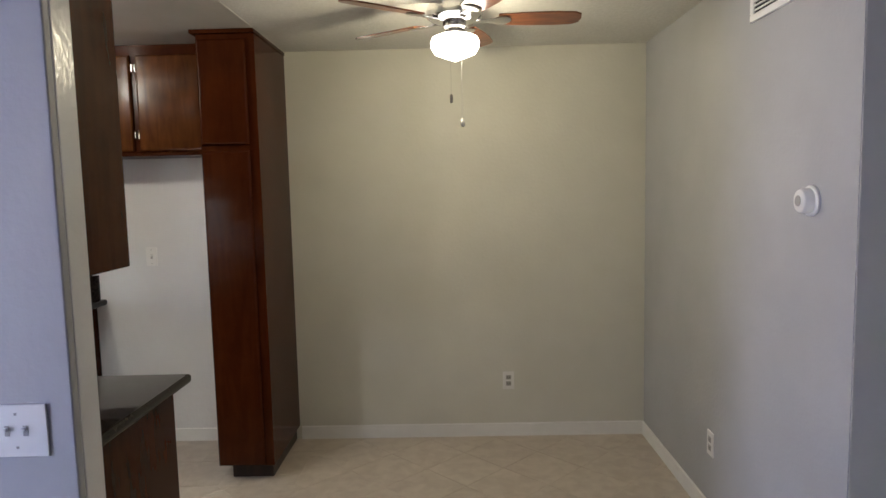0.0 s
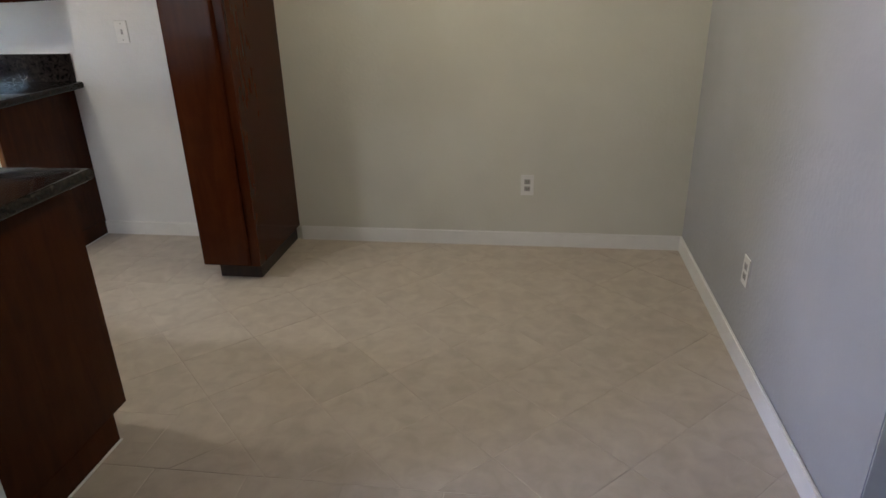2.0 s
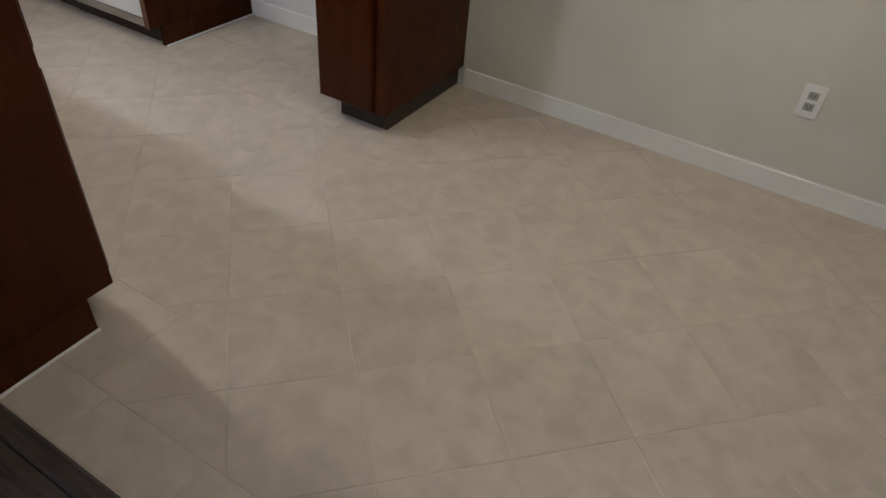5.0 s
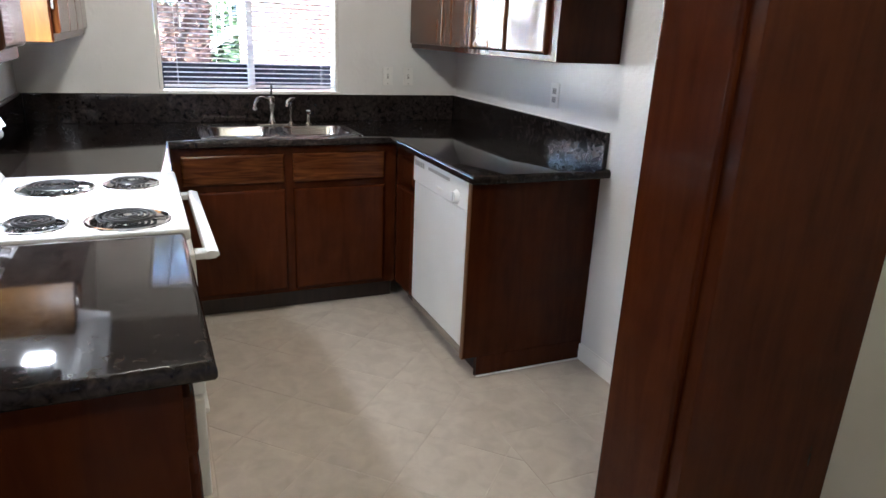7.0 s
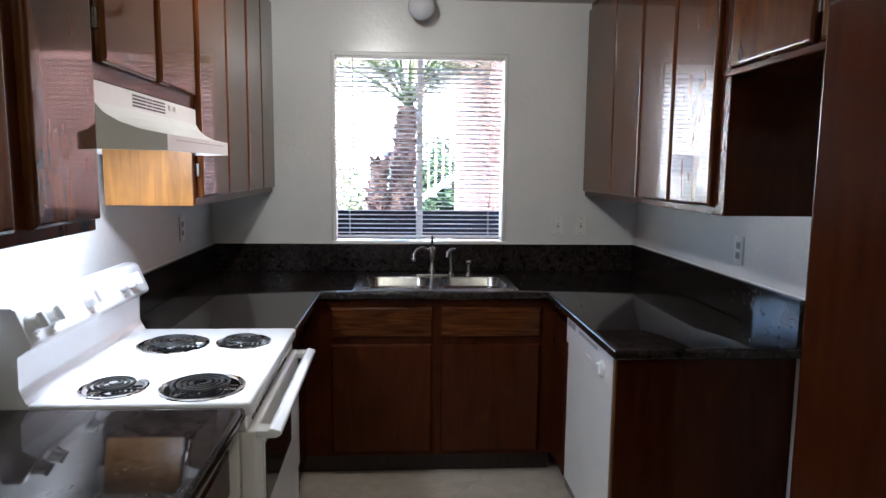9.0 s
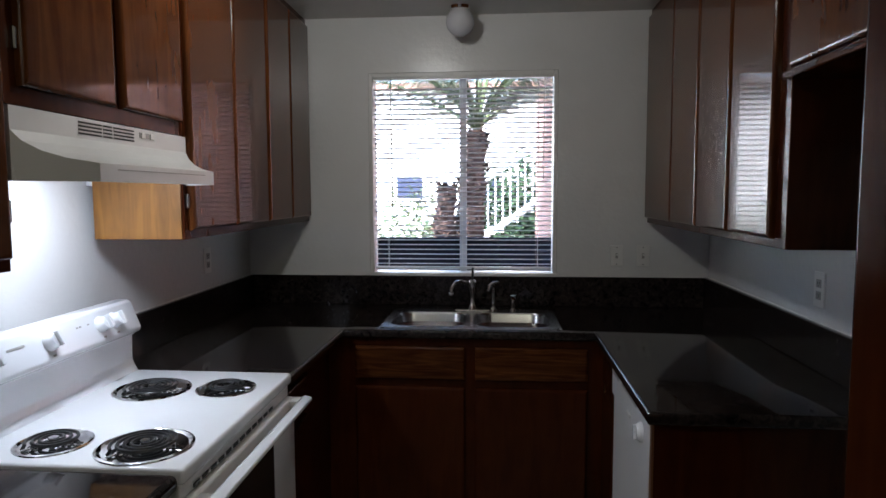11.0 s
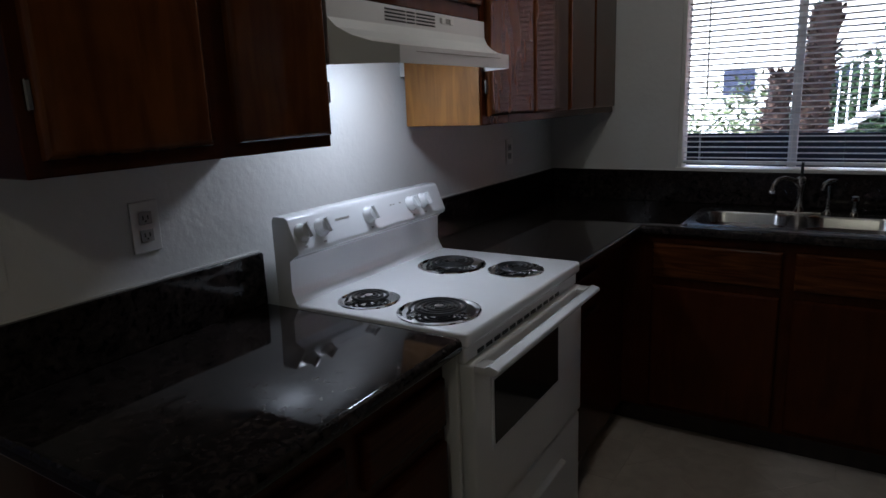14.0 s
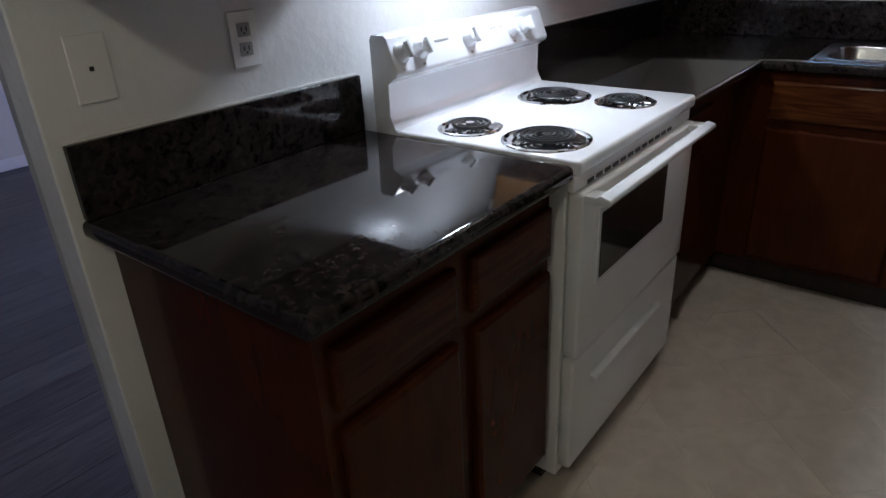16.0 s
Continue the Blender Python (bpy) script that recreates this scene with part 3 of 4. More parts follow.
part("cap", lathe([(0.014, 0.9755), (0.017, 0.985), (0.017, 0.994), (0.0, 0.998)], (-3.81, 6.243, 0), 14), CHROME, pump, smooth=True)

SKEW["slope"] = 0.02
# ---- range ----
X0, X1 = -2.655, -1.922
stove = thing("electric_range", ((X0 + X1) / 2, 5.26, 0), "white freestanding electric range with four coil burners", "range")
part("body", box(X0 + 0.004, X1 - 0.004, 4.985, 5.52, 0.045, 0.885, 0.004), ENAMEL_SATIN, stove)
part("cooktop", box(X0, X1, 5.035, 5.553, 0.8855, 0.921, 0.010, 3), ENAMEL, stove, smooth=True)
part("backguard", prism([(4.97, 0.886), (4.97, 1.138), (4.978, 1.150), (5.018, 1.150), (5.028, 1.143), (5.06, 1.062), (5.056, 1.050), (5.022, 1.036), (5.02, 0.955), (5.028, 0.935), (5.044, 0.9215), (5.042, 0.886)], X0, X1, bevel=0.004), ENAMEL, stove, smooth=True)
for x in (-1.955, -2.030, -2.240, -2.462, -2.530):
    c = Vector((x, 5.0435, 1.106))
    ax = Vector((0, 0.93, 0.37))
    k = part("knob", tube([c, c + ax * 0.006, c + ax * 0.012, c + ax * 0.026, c + ax * 0.028], 0.02, 18, taper=[0.025, 0.025, 0.021, 0.019, 0.016]), ENAMEL, stove, smooth=True)
    bm = box(-0.005, 0.005, 0, 0.016, -0.020, 0.020, 0.002)
    bmesh.ops.rotate(bm, verts=bm.verts, matrix=Euler((radians(22), radians(12), 0)).to_matrix())
    bmesh.ops.translate(bm, verts=bm.verts, vec=c + ax * 0.024)
    part("grip", bm, ENAMEL, k)
    c2 = c + Vector((0, 0.0135, -0.036))
    bm = box(-0.006, 0.006, -0.0008, 0.0008, -0.003, 0.003)
    bmesh.ops.rotate(bm, verts=bm.verts, matrix=Euler((radians(22), 0, 0)).to_matrix())
    bmesh.ops.translate(bm, verts=bm.verts, vec=c2)
    part("dial_mark", bm, PLASTIC_GREY, stove)
bm = box(-2.155, -2.095, -0.0006, 0.0006, -0.0025, 0.0025)
bmesh.ops.rotate(bm, verts=bm.verts, matrix=Euler((radians(22), 0, 0)).to_matrix())
bmesh.ops.translate(bm, verts=bm.verts, vec=(0, 5.0395, 1.116))
part("printed_badge", bm, PLASTIC_GREY, stove)
for x in (-2.36, -2.375, -2.41):
    bm = box(x - 0.004, x + 0.004, -0.0006, 0.0006, -0.002, 0.002)
    bmesh.ops.rotate(bm, verts=bm.verts, matrix=Euler((radians(22), 0, 0)).to_matrix())
    bmesh.ops.translate(bm, verts=bm.verts, vec=(0, 5.0395, 1.117))
    part("printed_mark", bm, PLASTIC_GREY, stove)
for bx, by, r in ((-2.036, 5.19, 0.083), (-2.036, 5.408, 0.106), (-2.445, 5.204, 0.108), (-2.470, 5.415, 0.085)):
    z = 0.9212
    burner = part("burner", lathe([(r * 0.35, z - 0.012), (r * 0.78, z - 0.009), (r * 0.88, z + 0.001), (r * 0.95, z + 0.0045), (r, z + 0.003), (r * 1.01, z)], (bx, by, 0), 40), CHROME, stove, "chrome drip bowl", True)
    turns = 3.9 if r > 0.1 else 2.9
    pts = []
    for k in range(int(turns * 26) + 1):
        a = 2 * math.pi * k / 26
        rr = 0.016 + (r * 0.70 - 0.016) * k / (turns * 26)
        pts.append((bx + rr * math.cos(a), by + rr * math.sin(a), z + 0.011))
    pts.append((bx + (pts[-1][0] - bx) * 1.10, by + (pts[-1][1] - by) * 1.10, z + 0.001))
    part("coil", tube(pts, 0.0043, 6), COIL, burner, "black spiral heating coil", True)
    part("coil_hub", lathe([(0.0, z + 0.0155), (0.011, z + 0.015), (0.012, z + 0.008)], (bx, by, 0), 14), CHROME, burner, smooth=True)
    bm = bmesh.new()
    for a in (90, 210, 330):
        q = radians(a)
        tube([(bx + 0.012 * math.cos(q), by + 0.012 * math.sin(q), z + 0.004), (bx + r * 0.84 * math.cos(q), by + r * 0.84 * math.sin(q), z + 0.004)], 0.0028, 5, bm)
    part("coil_support", bm, STEEL, burner)
part("front_panel", box(X0 + 0.003, X1 - 0.003, 5.521, 5.54, 0.848, 0.884, 0.003), ENAMEL_SATIN, stove)
for i in range(12):
    xx = -2.50 + i * 0.044
    part("vent_slot", box(xx, xx + 0.030, 5.5405, 5.5425, 0.853, 0.862), DARK, stove)
door = part("oven_door", box(X0 + 0.003, X1 - 0.010, 5.521, 5.56, 0.425, 0.846, 0.008, 3), ENAMEL_SATIN, stove, smooth=True)
part("window_rim", box(-2.445, -2.010, 5.5602, 5.564, 0.598, 0.790, 0.0015, 1), ENAMEL, door)
part("oven_window", box(-2.432, -2.023, 5.5643, 5.566, 0.611, 0.777), OVEN_GLASS, door, "dark oven window")
bm = prism([(5.585, 0.826), (5.587, 0.846), (5.598, 0.852), (5.62, 0.846), (5.622, 0.836), (5.61, 0.828)], X0 + 0.01, X1 - 0.01, bevel=0.003)
for x in (X0 + 0.035, X1 - 0.035):
    box(x - 0.025, x + 0.025, 5.559, 5.595, 0.828, 0.846, 0.003, bm=bm)
part("door_handle", bm, ENAMEL, door, smooth=True)
drawer = part("drawer", box(X0 + 0.003, X1 - 0.010, 5.521, 5.555, 0.080, 0.415, 0.008, 3), ENAMEL_SATIN, stove, smooth=True)
part("drawer_pull", prism([(5.5545, 0.325), (5.571, 0.318), (5.572, 0.309), (5.5545, 0.300)], -2.49, -2.03, bevel=0.002), ENAMEL_SATIN, drawer, smooth=True)
part("plinth", box(X0 + 0.02, X1 - 0.02, 5, 5.47, 0.0, 0.0445), DARK, stove)

# ---- hood ----
hood = thing("range_hood", (-2.255, 5.164, 1.50), "white metal range hood with front vent slots, lit underneath", "range hood")
HX, HW, LIP = -2.255, 0.370, 0.282
curve = [(5.244, 1.613), (5.258, 1.592), (5.282, 1.574), (5.316, 1.560), (5.362, 1.551)]
profile = [(YS + 0.002, 1.660), (5.244, 1.660)] + curve + [(5.362, 1.512)]
bm = bmesh.new()
rows = []
for y, z in profile:
    w = HW if y <= 5.244 else HW + (LIP - HW) * (y - 5.244) / 0.118
    cx = HX - 0.016 * (HW - w) / (HW - LIP)
    rows.append([bm.verts.new((cx + sx * w, y, q)) for sx, q in ((-1, z), (1, z), (-1, 1.512), (1, 1.512))])
for a, b in zip(rows, rows[1:]):
    bm.faces.new((a[0], a[1], b[1], b[0]))
    if b[0].co.y - a[0].co.y > 1e-4:
        for k in (0, 1):
            bm.faces.new((a[k], b[k], b[k + 2], a[k + 2]))
bmesh.ops.remove_doubles(bm, verts=bm.verts, dist=1e-5)
bmesh.ops.recalc_face_normals(bm, faces=bm.faces)
bmesh.ops.solidify(bm, geom=bm.faces[:], thickness=0.003)
part("shell", bm, ENAMEL_SATIN, hood)
part("lip_line", box(HX - 0.24, HX + 0.20, 5.3622, 5.363, 1.538, 1.540), PLASTIC_GREY, hood)
for a0, a1 in ((-2.190, -2.100), (-2.233, -2.196), (-2.333, -2.240)):
    for i in range(4):
        part("vent_slot", box(a0, a1, 5.2443, 5.2452, 1.6225 + i * 0.0085, 1.6267 + i * 0.0085), DARK, hood)
part("printed_label", box(-2.41, -2.36, 5.2443, 5.2450, 1.636, 1.650), PLASTIC_GREY, hood)
for x in (-2.375, -2.420):
    part("switch", box(x - 0.010, x + 0.010, 5.2451, 5.249, 1.634, 1.650, 0.002), PLASTIC, hood)
part("lamp_lens", box(-2.32, -2.18, 5.11, 5.19, 1.598, 1.6555, 0.004, 1), HOOD_LENS, hood, "lit lamp lens")

SKEW["slope"] = 0.0

# ---- dishwasher ----
dw = thing("dishwasher", (-2.775, 6.9, 0), "white built-in dishwasher with a round dial under the worktop", "dishwasher")
part("body", box(-3.098, -2.474, 6.640, 7.20, 0.10, 0.868), ENAMEL_SATIN, dw)
ddoor = part("door", box(-3.096, -2.476, 6.606, 6.6395, 0.135, 0.741, 0.005), ENAMEL_SATIN, dw)
panel = part("control_panel", box(-3.096, -2.476, 6.598, 6.6395, 0.745, 0.866, 0.006), ENAMEL_SATIN, dw)
part("dial", lathe([(0.030, 0), (0.030, -0.006), (0.026, -0.012), (0.022, -0.018), (0.0, -0.019)], (-2.585, 6.5985, 0.785), 24, axis="y"), ENAMEL, panel, smooth=True)
part("dial_grip", box(-2.590, -2.580, 6.572, 6.582, 0.763, 0.807, 0.002), ENAMEL, panel)
part("latch", box(-2.79, -2.74, 6.592, 6.5985, 0.770, 0.782, 0.002), PLASTIC, panel)
part("handle_recess", box(-2.90, -2.66, 6.5955, 6.5983, 0.832, 0.846), PLASTIC_GREY, panel)
for i in range(5):
    part("vent_slot", box(-3.070 + i * 0.024, -3.054 + i * 0.024, 6.5962, 6.5983, 0.826, 0.850), PLASTIC_GREY, panel)
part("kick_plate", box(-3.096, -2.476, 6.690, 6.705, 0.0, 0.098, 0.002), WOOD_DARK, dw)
part("bottom_strip", box(-3.096, -2.476, 6.612, 6.622, 0.092, 0.132, 0.002), STEEL, dw)

# ---- kitchen window ----
win = thing("window_1", (-4.07, 5.985, 1.055), "white sliding kitchen window with two panes", "window", kind="structure")
bm = bmesh.new()
for a in ((5.507, 5.525, 1.057, 2.095), (6.445, 6.463, 1.057, 2.095), (5.526, 6.444, 1.057, 1.078), (5.526, 6.444, 2.074, 2.095)):
    box(-4.118, -4.004, *a, 0.002, 1, bm=bm)
part("window_frame", bm, TRIM, win)
part("window_sill", box(-4.075, -3.990, 5.500, 6.470, 1.062, 1.0775, 0.003), TRIM, win)
part("mullion", box(-4.105, -4.078, 5.968, 6.004, 1.079, 2.073, 0.002), WHITE_METAL, win)
for a in ((5.527, 5.966), (6.006, 6.443)):
    g = part("pane", box(-4.095, -4.091, *a, 1.079, 2.073), GLASS, win, "clear glass")
    g.visible_shadow = False

blind = thing("window_blind", (-4.03, 5.985, 1.08), "white horizontal blind lowered with its slats open", "blind")
part("head_rail", box(-4.052, -4.012, 5.528, 6.442, 2.064, 2.092, 0.003), PLASTIC, blind, "white metal head rail")
part("bottom_rail", box(-4.044, -4.018, 5.530, 6.440, 1.094, 1.108, 0.003), BLIND, blind)
slat_mesh = None
for i in range(37):
    z = 1.122 + i * 0.0248
    if slat_mesh is None:
        bm = bmesh.new()
        rows = []
        for k in range(5):
            u = -1 + k / 2
            rows.append([bm.verts.new((-4.031 + u * 0.0115, y, z + 0.0022 * (1 - u * u) + u * 0.0030)) for y in (5.530, 6.440)])
        for a, b in zip(rows, rows[1:]):
            bm.faces.new((a[0], a[1], b[1], b[0]))
        ext = bmesh.ops.extrude_face_region(bm, geom=bm.faces[:])
        bmesh.ops.translate(bm, verts=[g for g in ext["geom"] if isinstance(g, bmesh.types.BMVert)], vec=(0, 0, -0.0008))
        s = part("slat", bm, BLIND, blind)
        slat_mesh = s.data
    else:
        s = new("slat", slat_mesh)
        s.parent = blind
        s.location.z = i * 0.0248
for y in (5.60, 5.985, 6.37):
    bm = bmesh.new()
    for x in (-4.0445, -4.0175):
        tube([(x, y, 1.10), (x, y, 2.045)], 0.0009, 4, bm)
    part("ladder_cord", bm, BLIND, blind)
part("tilt_wand", tube([(-4.010, 5.625, 1.40), (-4.010, 5.620, 2.066)], 0.0035, 8), PLASTIC_GREY, blind, "grey tilt wand")
part("pull_cord", tube([(-4.010, 6.395, 1.55), (-4.010, 6.398, 2.066)], 0.002, 6), PLASTIC, blind)


# ---- plates, thermostat, vent ----
def plate(face, a, d, z, kind, w=0.070, h=0.114, label="white plastic wall plate"):
    o = OUT[face]
    t = thing({"outlet": "wall_outlet", "switch": "light_switch"}.get(kind, "wall_plate"), on(face, a, d, z - h / 2), label, "outlet" if kind == "outlet" else "switch" if "switch" in kind else "wall plate")
    part("cover", faced(face, a - w / 2, a + w / 2, z - h / 2, z + h / 2, d + o * 0.0005, d + o * 0.006, 0.002), PLASTIC, t)
    if kind == "outlet":
        for dz in (-0.0195, 0.0195):
            r = part("receptacle", faced(face, a - 0.016, a + 0.016, z + dz - 0.0135, z + dz + 0.0135, d + o * 0.0062, d + o * 0.0078, 0.0006, 1), PLASTIC_GREY, t, "grey receptacle")
            for da in (-0.006, 0.006):
                part("slot", faced(face, a + da - 0.0014, a + da + 0.0014, z + dz - 0.003, z + dz + 0.006, d + o * 0.0079, d + o * 0.0083), DARK, r)
            part("ground_hole", faced(face, a - 0.002, a + 0.002, z + dz - 0.009, z + dz - 0.005, d + o * 0.0079, d + o * 0.0083), DARK, r)
    if kind == "jack":
        part("hole", faced(face, a - 0.004, a + 0.004, z - 0.004, z + 0.004, d + o * 0.0062, d + o * 0.0072), DARK, t)
    if "switch" in kind:
        for da in ((-0.0225, 0.0225) if kind == "double switch" else (0,)):
            part("slot", faced(face, a + da - 0.006, a + da + 0.006, z - 0.013, z + 0.013, d + o * 0.0062, d + o * 0.007), PLASTIC_GREY, t)
            part("toggle", faced(face, a + da - 0.004, a + da + 0.004, z + 0.001, z + 0.010, d + o * 0.007, d + o * 0.018, 0.0015, 1), PLASTIC, t)
        for dz in (-0.042, 0.042):
            part("screw", faced(face, a - 0.003, a + 0.003, z + dz - 0.003, z + dz + 0.003, d + o * 0.0062, d + o * 0.0072), PLASTIC_GREY, t)


plate("S", 0.093, YN, 0.353, "outlet", label="white plastic outlet low on the dining wall")
plate("W", 6.165, XE, 0.360, "outlet", label="white plastic outlet low on the side wall")
plate("S", -2.086, YN, 1.170, "switch", label="white plastic light switch in the fridge space")
plate("S", -2.868, YN, 1.171, "outlet", label="white plastic outlet above the black backsplash")
plate("E", 6.764, XW, 1.170, "switch", 0.062, 0.105, label="white light switch beside the kitchen window")
plate("E", 6.894, XW, 1.170, "switch", 0.062, 0.105, label="white light switch beside the kitchen window")
SKEW["slope"] = 0.02
plate("N", -1.600, YS, 1.178, "outlet", label="white plastic outlet above the black backsplash")
plate("N", -1.272, YS, 1.170, "jack", 0.072, 0.116, label="white wall plate with one dark hole")
plate("N", -3.475, YS, 1.190, "outlet", label="white plastic outlet above the black backsplash")
plate("S", -1.302, 4.80, 0.987, "double switch", 0.150, 0.132, label="white double light switch on the living room side")
SKEW["slope"] = 0.0

th = thing("thermostat", (XE, 5.389, 1.43), "round white thermostat on the side wall", "thermostat")
part("back_plate", lathe([(0.050, -0.0005), (0.050, -0.008), (0.046, -0.012), (0.0, -0.012)], (XE, 5.389, 1.485), 32, axis="x"), PLASTIC, th, smooth=True)
part("dial", lathe([(0.040, -0.0125), (0.040, -0.034), (0.036, -0.042), (0.026, -0.046), (0.0, -0.046)], (XE, 5.389, 1.485), 32, axis="x"), PLASTIC, th, smooth=True)
part("face", lathe([(0.018, -0.0465), (0.017, -0.048), (0.0, -0.048)], (XE, 5.389, 1.485), 24, axis="x"), PLASTIC_GREY, th, smooth=True)

vent = thing("wall_vent", (XE, 5.65, 2.15), "white metal air vent high on the side wall", "vent")
bm = bmesh.new()
for a in ((5.46, 5.84, 2.150, 2.178), (5.46, 5.84, 2.332, 2.360), (5.46, 5.488, 2.178, 2.332), (5.812, 5.84, 2.178, 2.332)):
    box(XE - 0.012, XE - 0.0005, *a, 0.002, 1, bm=bm)
part("frame", bm, TRIM, vent)
part("backing", box(XE - 0.004, XE - 0.001, 5.489, 5.811, 2.179, 2.331), DARK, vent)
for i in range(9):
    z = 2.186 + i * 0.0165
    bm = box(XE - 0.011, XE - 0.005, 5.490, 5.810, z, z + 0.006)
    part("slat", bm, TRIM, vent)

# ---- ceiling fan ----
FX, FY = -0.205, 6.10
fan = thing("ceiling_fan", (FX, FY, 1.80), "ceiling fan with five reddish wooden blades and a lit opal globe", "ceiling fan")
part("canopy", lathe([(0.0, CEIL - 0.001), (0.085, CEIL - 0.001), (0.088, CEIL - 0.020), (0.070, CEIL - 0.045)], (FX, FY, 0), 32), CHROME, fan, smooth=True)
part("motor", lathe([(0.070, CEIL - 0.046), (0.112, CEIL - 0.058), (0.120, CEIL - 0.080), (0.118, CEIL - 0.110), (0.090, CEIL - 0.128), (0.052, CEIL - 0.132)], (FX, FY, 0), 40), CHROME, fan, smooth=True)
part("switch_housing", lathe([(0.050, CEIL - 0.1325), (0.052, CEIL - 0.150), (0.040, CEIL - 0.160), (0.046, CEIL - 0.168), (0.050, CEIL - 0.176)], (FX, FY, 0), 32), NICKEL, fan, smooth=True)
g = part("globe", lathe([(0.048, 2.198), (0.070, 2.195), (0.096, 2.184), (0.104, 2.165), (0.101, 2.140), (0.088, 2.118), (0.050, 2.102), (0.022, 2.092), (0.006, 2.086), (0.0, 2.084)], (FX, FY, 0), 40), GLOBE_ON, fan, "lit white opal glass globe", True)
g.visible_shadow = False
for k in range(5):
    rot = Matrix.Rotation(radians(72 * k + 2), 4, "Z")
    tilt = Matrix.Rotation(radians(-11), 4, "X")
    m = Matrix.Translation((FX, FY, CEIL - 0.118)) @ rot @ tilt
    bm = bmesh.new()
    outline = [(0.185, -0.045), (0.30, -0.056), (0.42, -0.060), (0.505, -0.055), (0.532, -0.036), (0.538, 0.0), (0.532, 0.036), (0.505, 0.055), (0.42, 0.060), (0.30, 0.056), (0.185, 0.045)]
    low = [bm.verts.new((x, y, -0.003)) for x, y in outline]
    high = [bm.verts.new((x, y, 0.003)) for x, y in outline]
    bm.faces.new(low[::-1])
    bm.faces.new(high)
    for i in range(len(low)):
        j = (i + 1) % len(low)
        bm.faces.new((low[i], low[j], high[j], high[i]))
    bmesh.ops.transform(bm, matrix=m, verts=bm.verts)
    blade = part("blade", bm, FAN_WOOD, fan)
    bm = box(0.085, 0.155, -0.016, 0.016, -0.010, -0.004, 0.002)
    merge(bm, lathe([(0.034, -0.0095), (0.040, -0.0065), (0.036, -0.0035), (0.0, -0.0033)], (0.20, 0, 0), 20))
    box(0.15, 0.235, -0.022, 0.022, -0.0085, -0.0035, 0.002, bm=bm)
    bmesh.ops.transform(bm, matrix=m, verts=bm.verts)
    part("blade_iron", bm, CHROME, blade, "polished metal blade bracket", True)
bm = bmesh.new()
for k in range(60):
    bmesh.ops.create_icosphere(bm, subdivisions=1, radius=0.0024, matrix=Matrix.Translation((FX + 0.026, FY - 0.02, 1.845 + k * 0.0058)))
part("pull_chain", bm, PLASTIC, fan)
part("chain_fob", lathe([(0.0, 1.808), (0.008, 1.812), (0.010, 1.822), (0.008, 1.838), (0.003, 1.845)], (FX + 0.026, FY - 0.02, 0), 14), PLASTIC, fan, "white fob", True)
part("short_chain", tube([(FX - 0.02, FY - 0.045, 1.945), (FX - 0.02, FY - 0.045, 2.20)], 0.0006, 4), PLASTIC_GREY, fan)
part("short_fob", lathe([(0.0, 1.905), (0.006, 1.908), (0.007, 1.925), (0.006, 1.940), (0.002, 1.945)], (FX - 0.02, FY - 0.045, 0), 14), NICKEL, fan, "small metal fob", True)

# ---- globe lamps ----
def globe_lamp(x, y, glass_material, label):
    gl = thing("ceiling_lamp", (x, y, 2.234), label, "lamp", "opal globe lamps")
    g = part("globe", lathe([(0.0, 2.234)] + [(0.068 * math.sin(radians(a)), 2.302 - 0.068 * math.cos(radians(a))) for a in range(15, 151, 15)] + [(0.038, 2.354)], (x, y, 0), 32), glass_material, gl, smooth=True)
    part("holder", lathe([(0.042, 2.3545), (0.050, 2.357), (0.054, CEIL - 0.004), (0.0, CEIL - 0.004)], (x, y, 0), 32), CHROME, gl, smooth=True)
    return g


globe_lamp(-3.86, 5.985, GLOBE_OFF, "small round opal globe lamp above the window, switched off")
globe_lamp(-2.55, 5.72, GLOBE_ON, "small round opal globe lamp on the kitchen ceiling, lit").visible_shadow = False

# ---- outside the window ----
bm = bmesh.new()
vs = [bm.verts.new(p) for p in ((-400, -400, -0.13), (400, -400, -0.13), (400, 400, -0.13), (-400, 400, -0.13))]
bm.faces.new(vs)
setting("ground", bm, CONCRETE, "pale concrete ground of the courtyard", "ground")
fence = thing("patio_fence", (-6.25, 6.0, -0.13), "low dark board fence around the patio", "fence")
for i in range(26):
    y = 2.0 + i * 0.32
    part("board", box(-6.27, -6.245, y, y + 0.318, -0.13, 1.08, 0.004, 1), FENCE, fence)
part("cap_rail", box(-6.30, -6.22, 2.0, 10.3, 1.081, 1.108, 0.004, 1), FENCE, fence)
part("lower_rail", box(-6.244, -6.22, 2.0, 10.3, 0.30, 0.38), FENCE, fence)


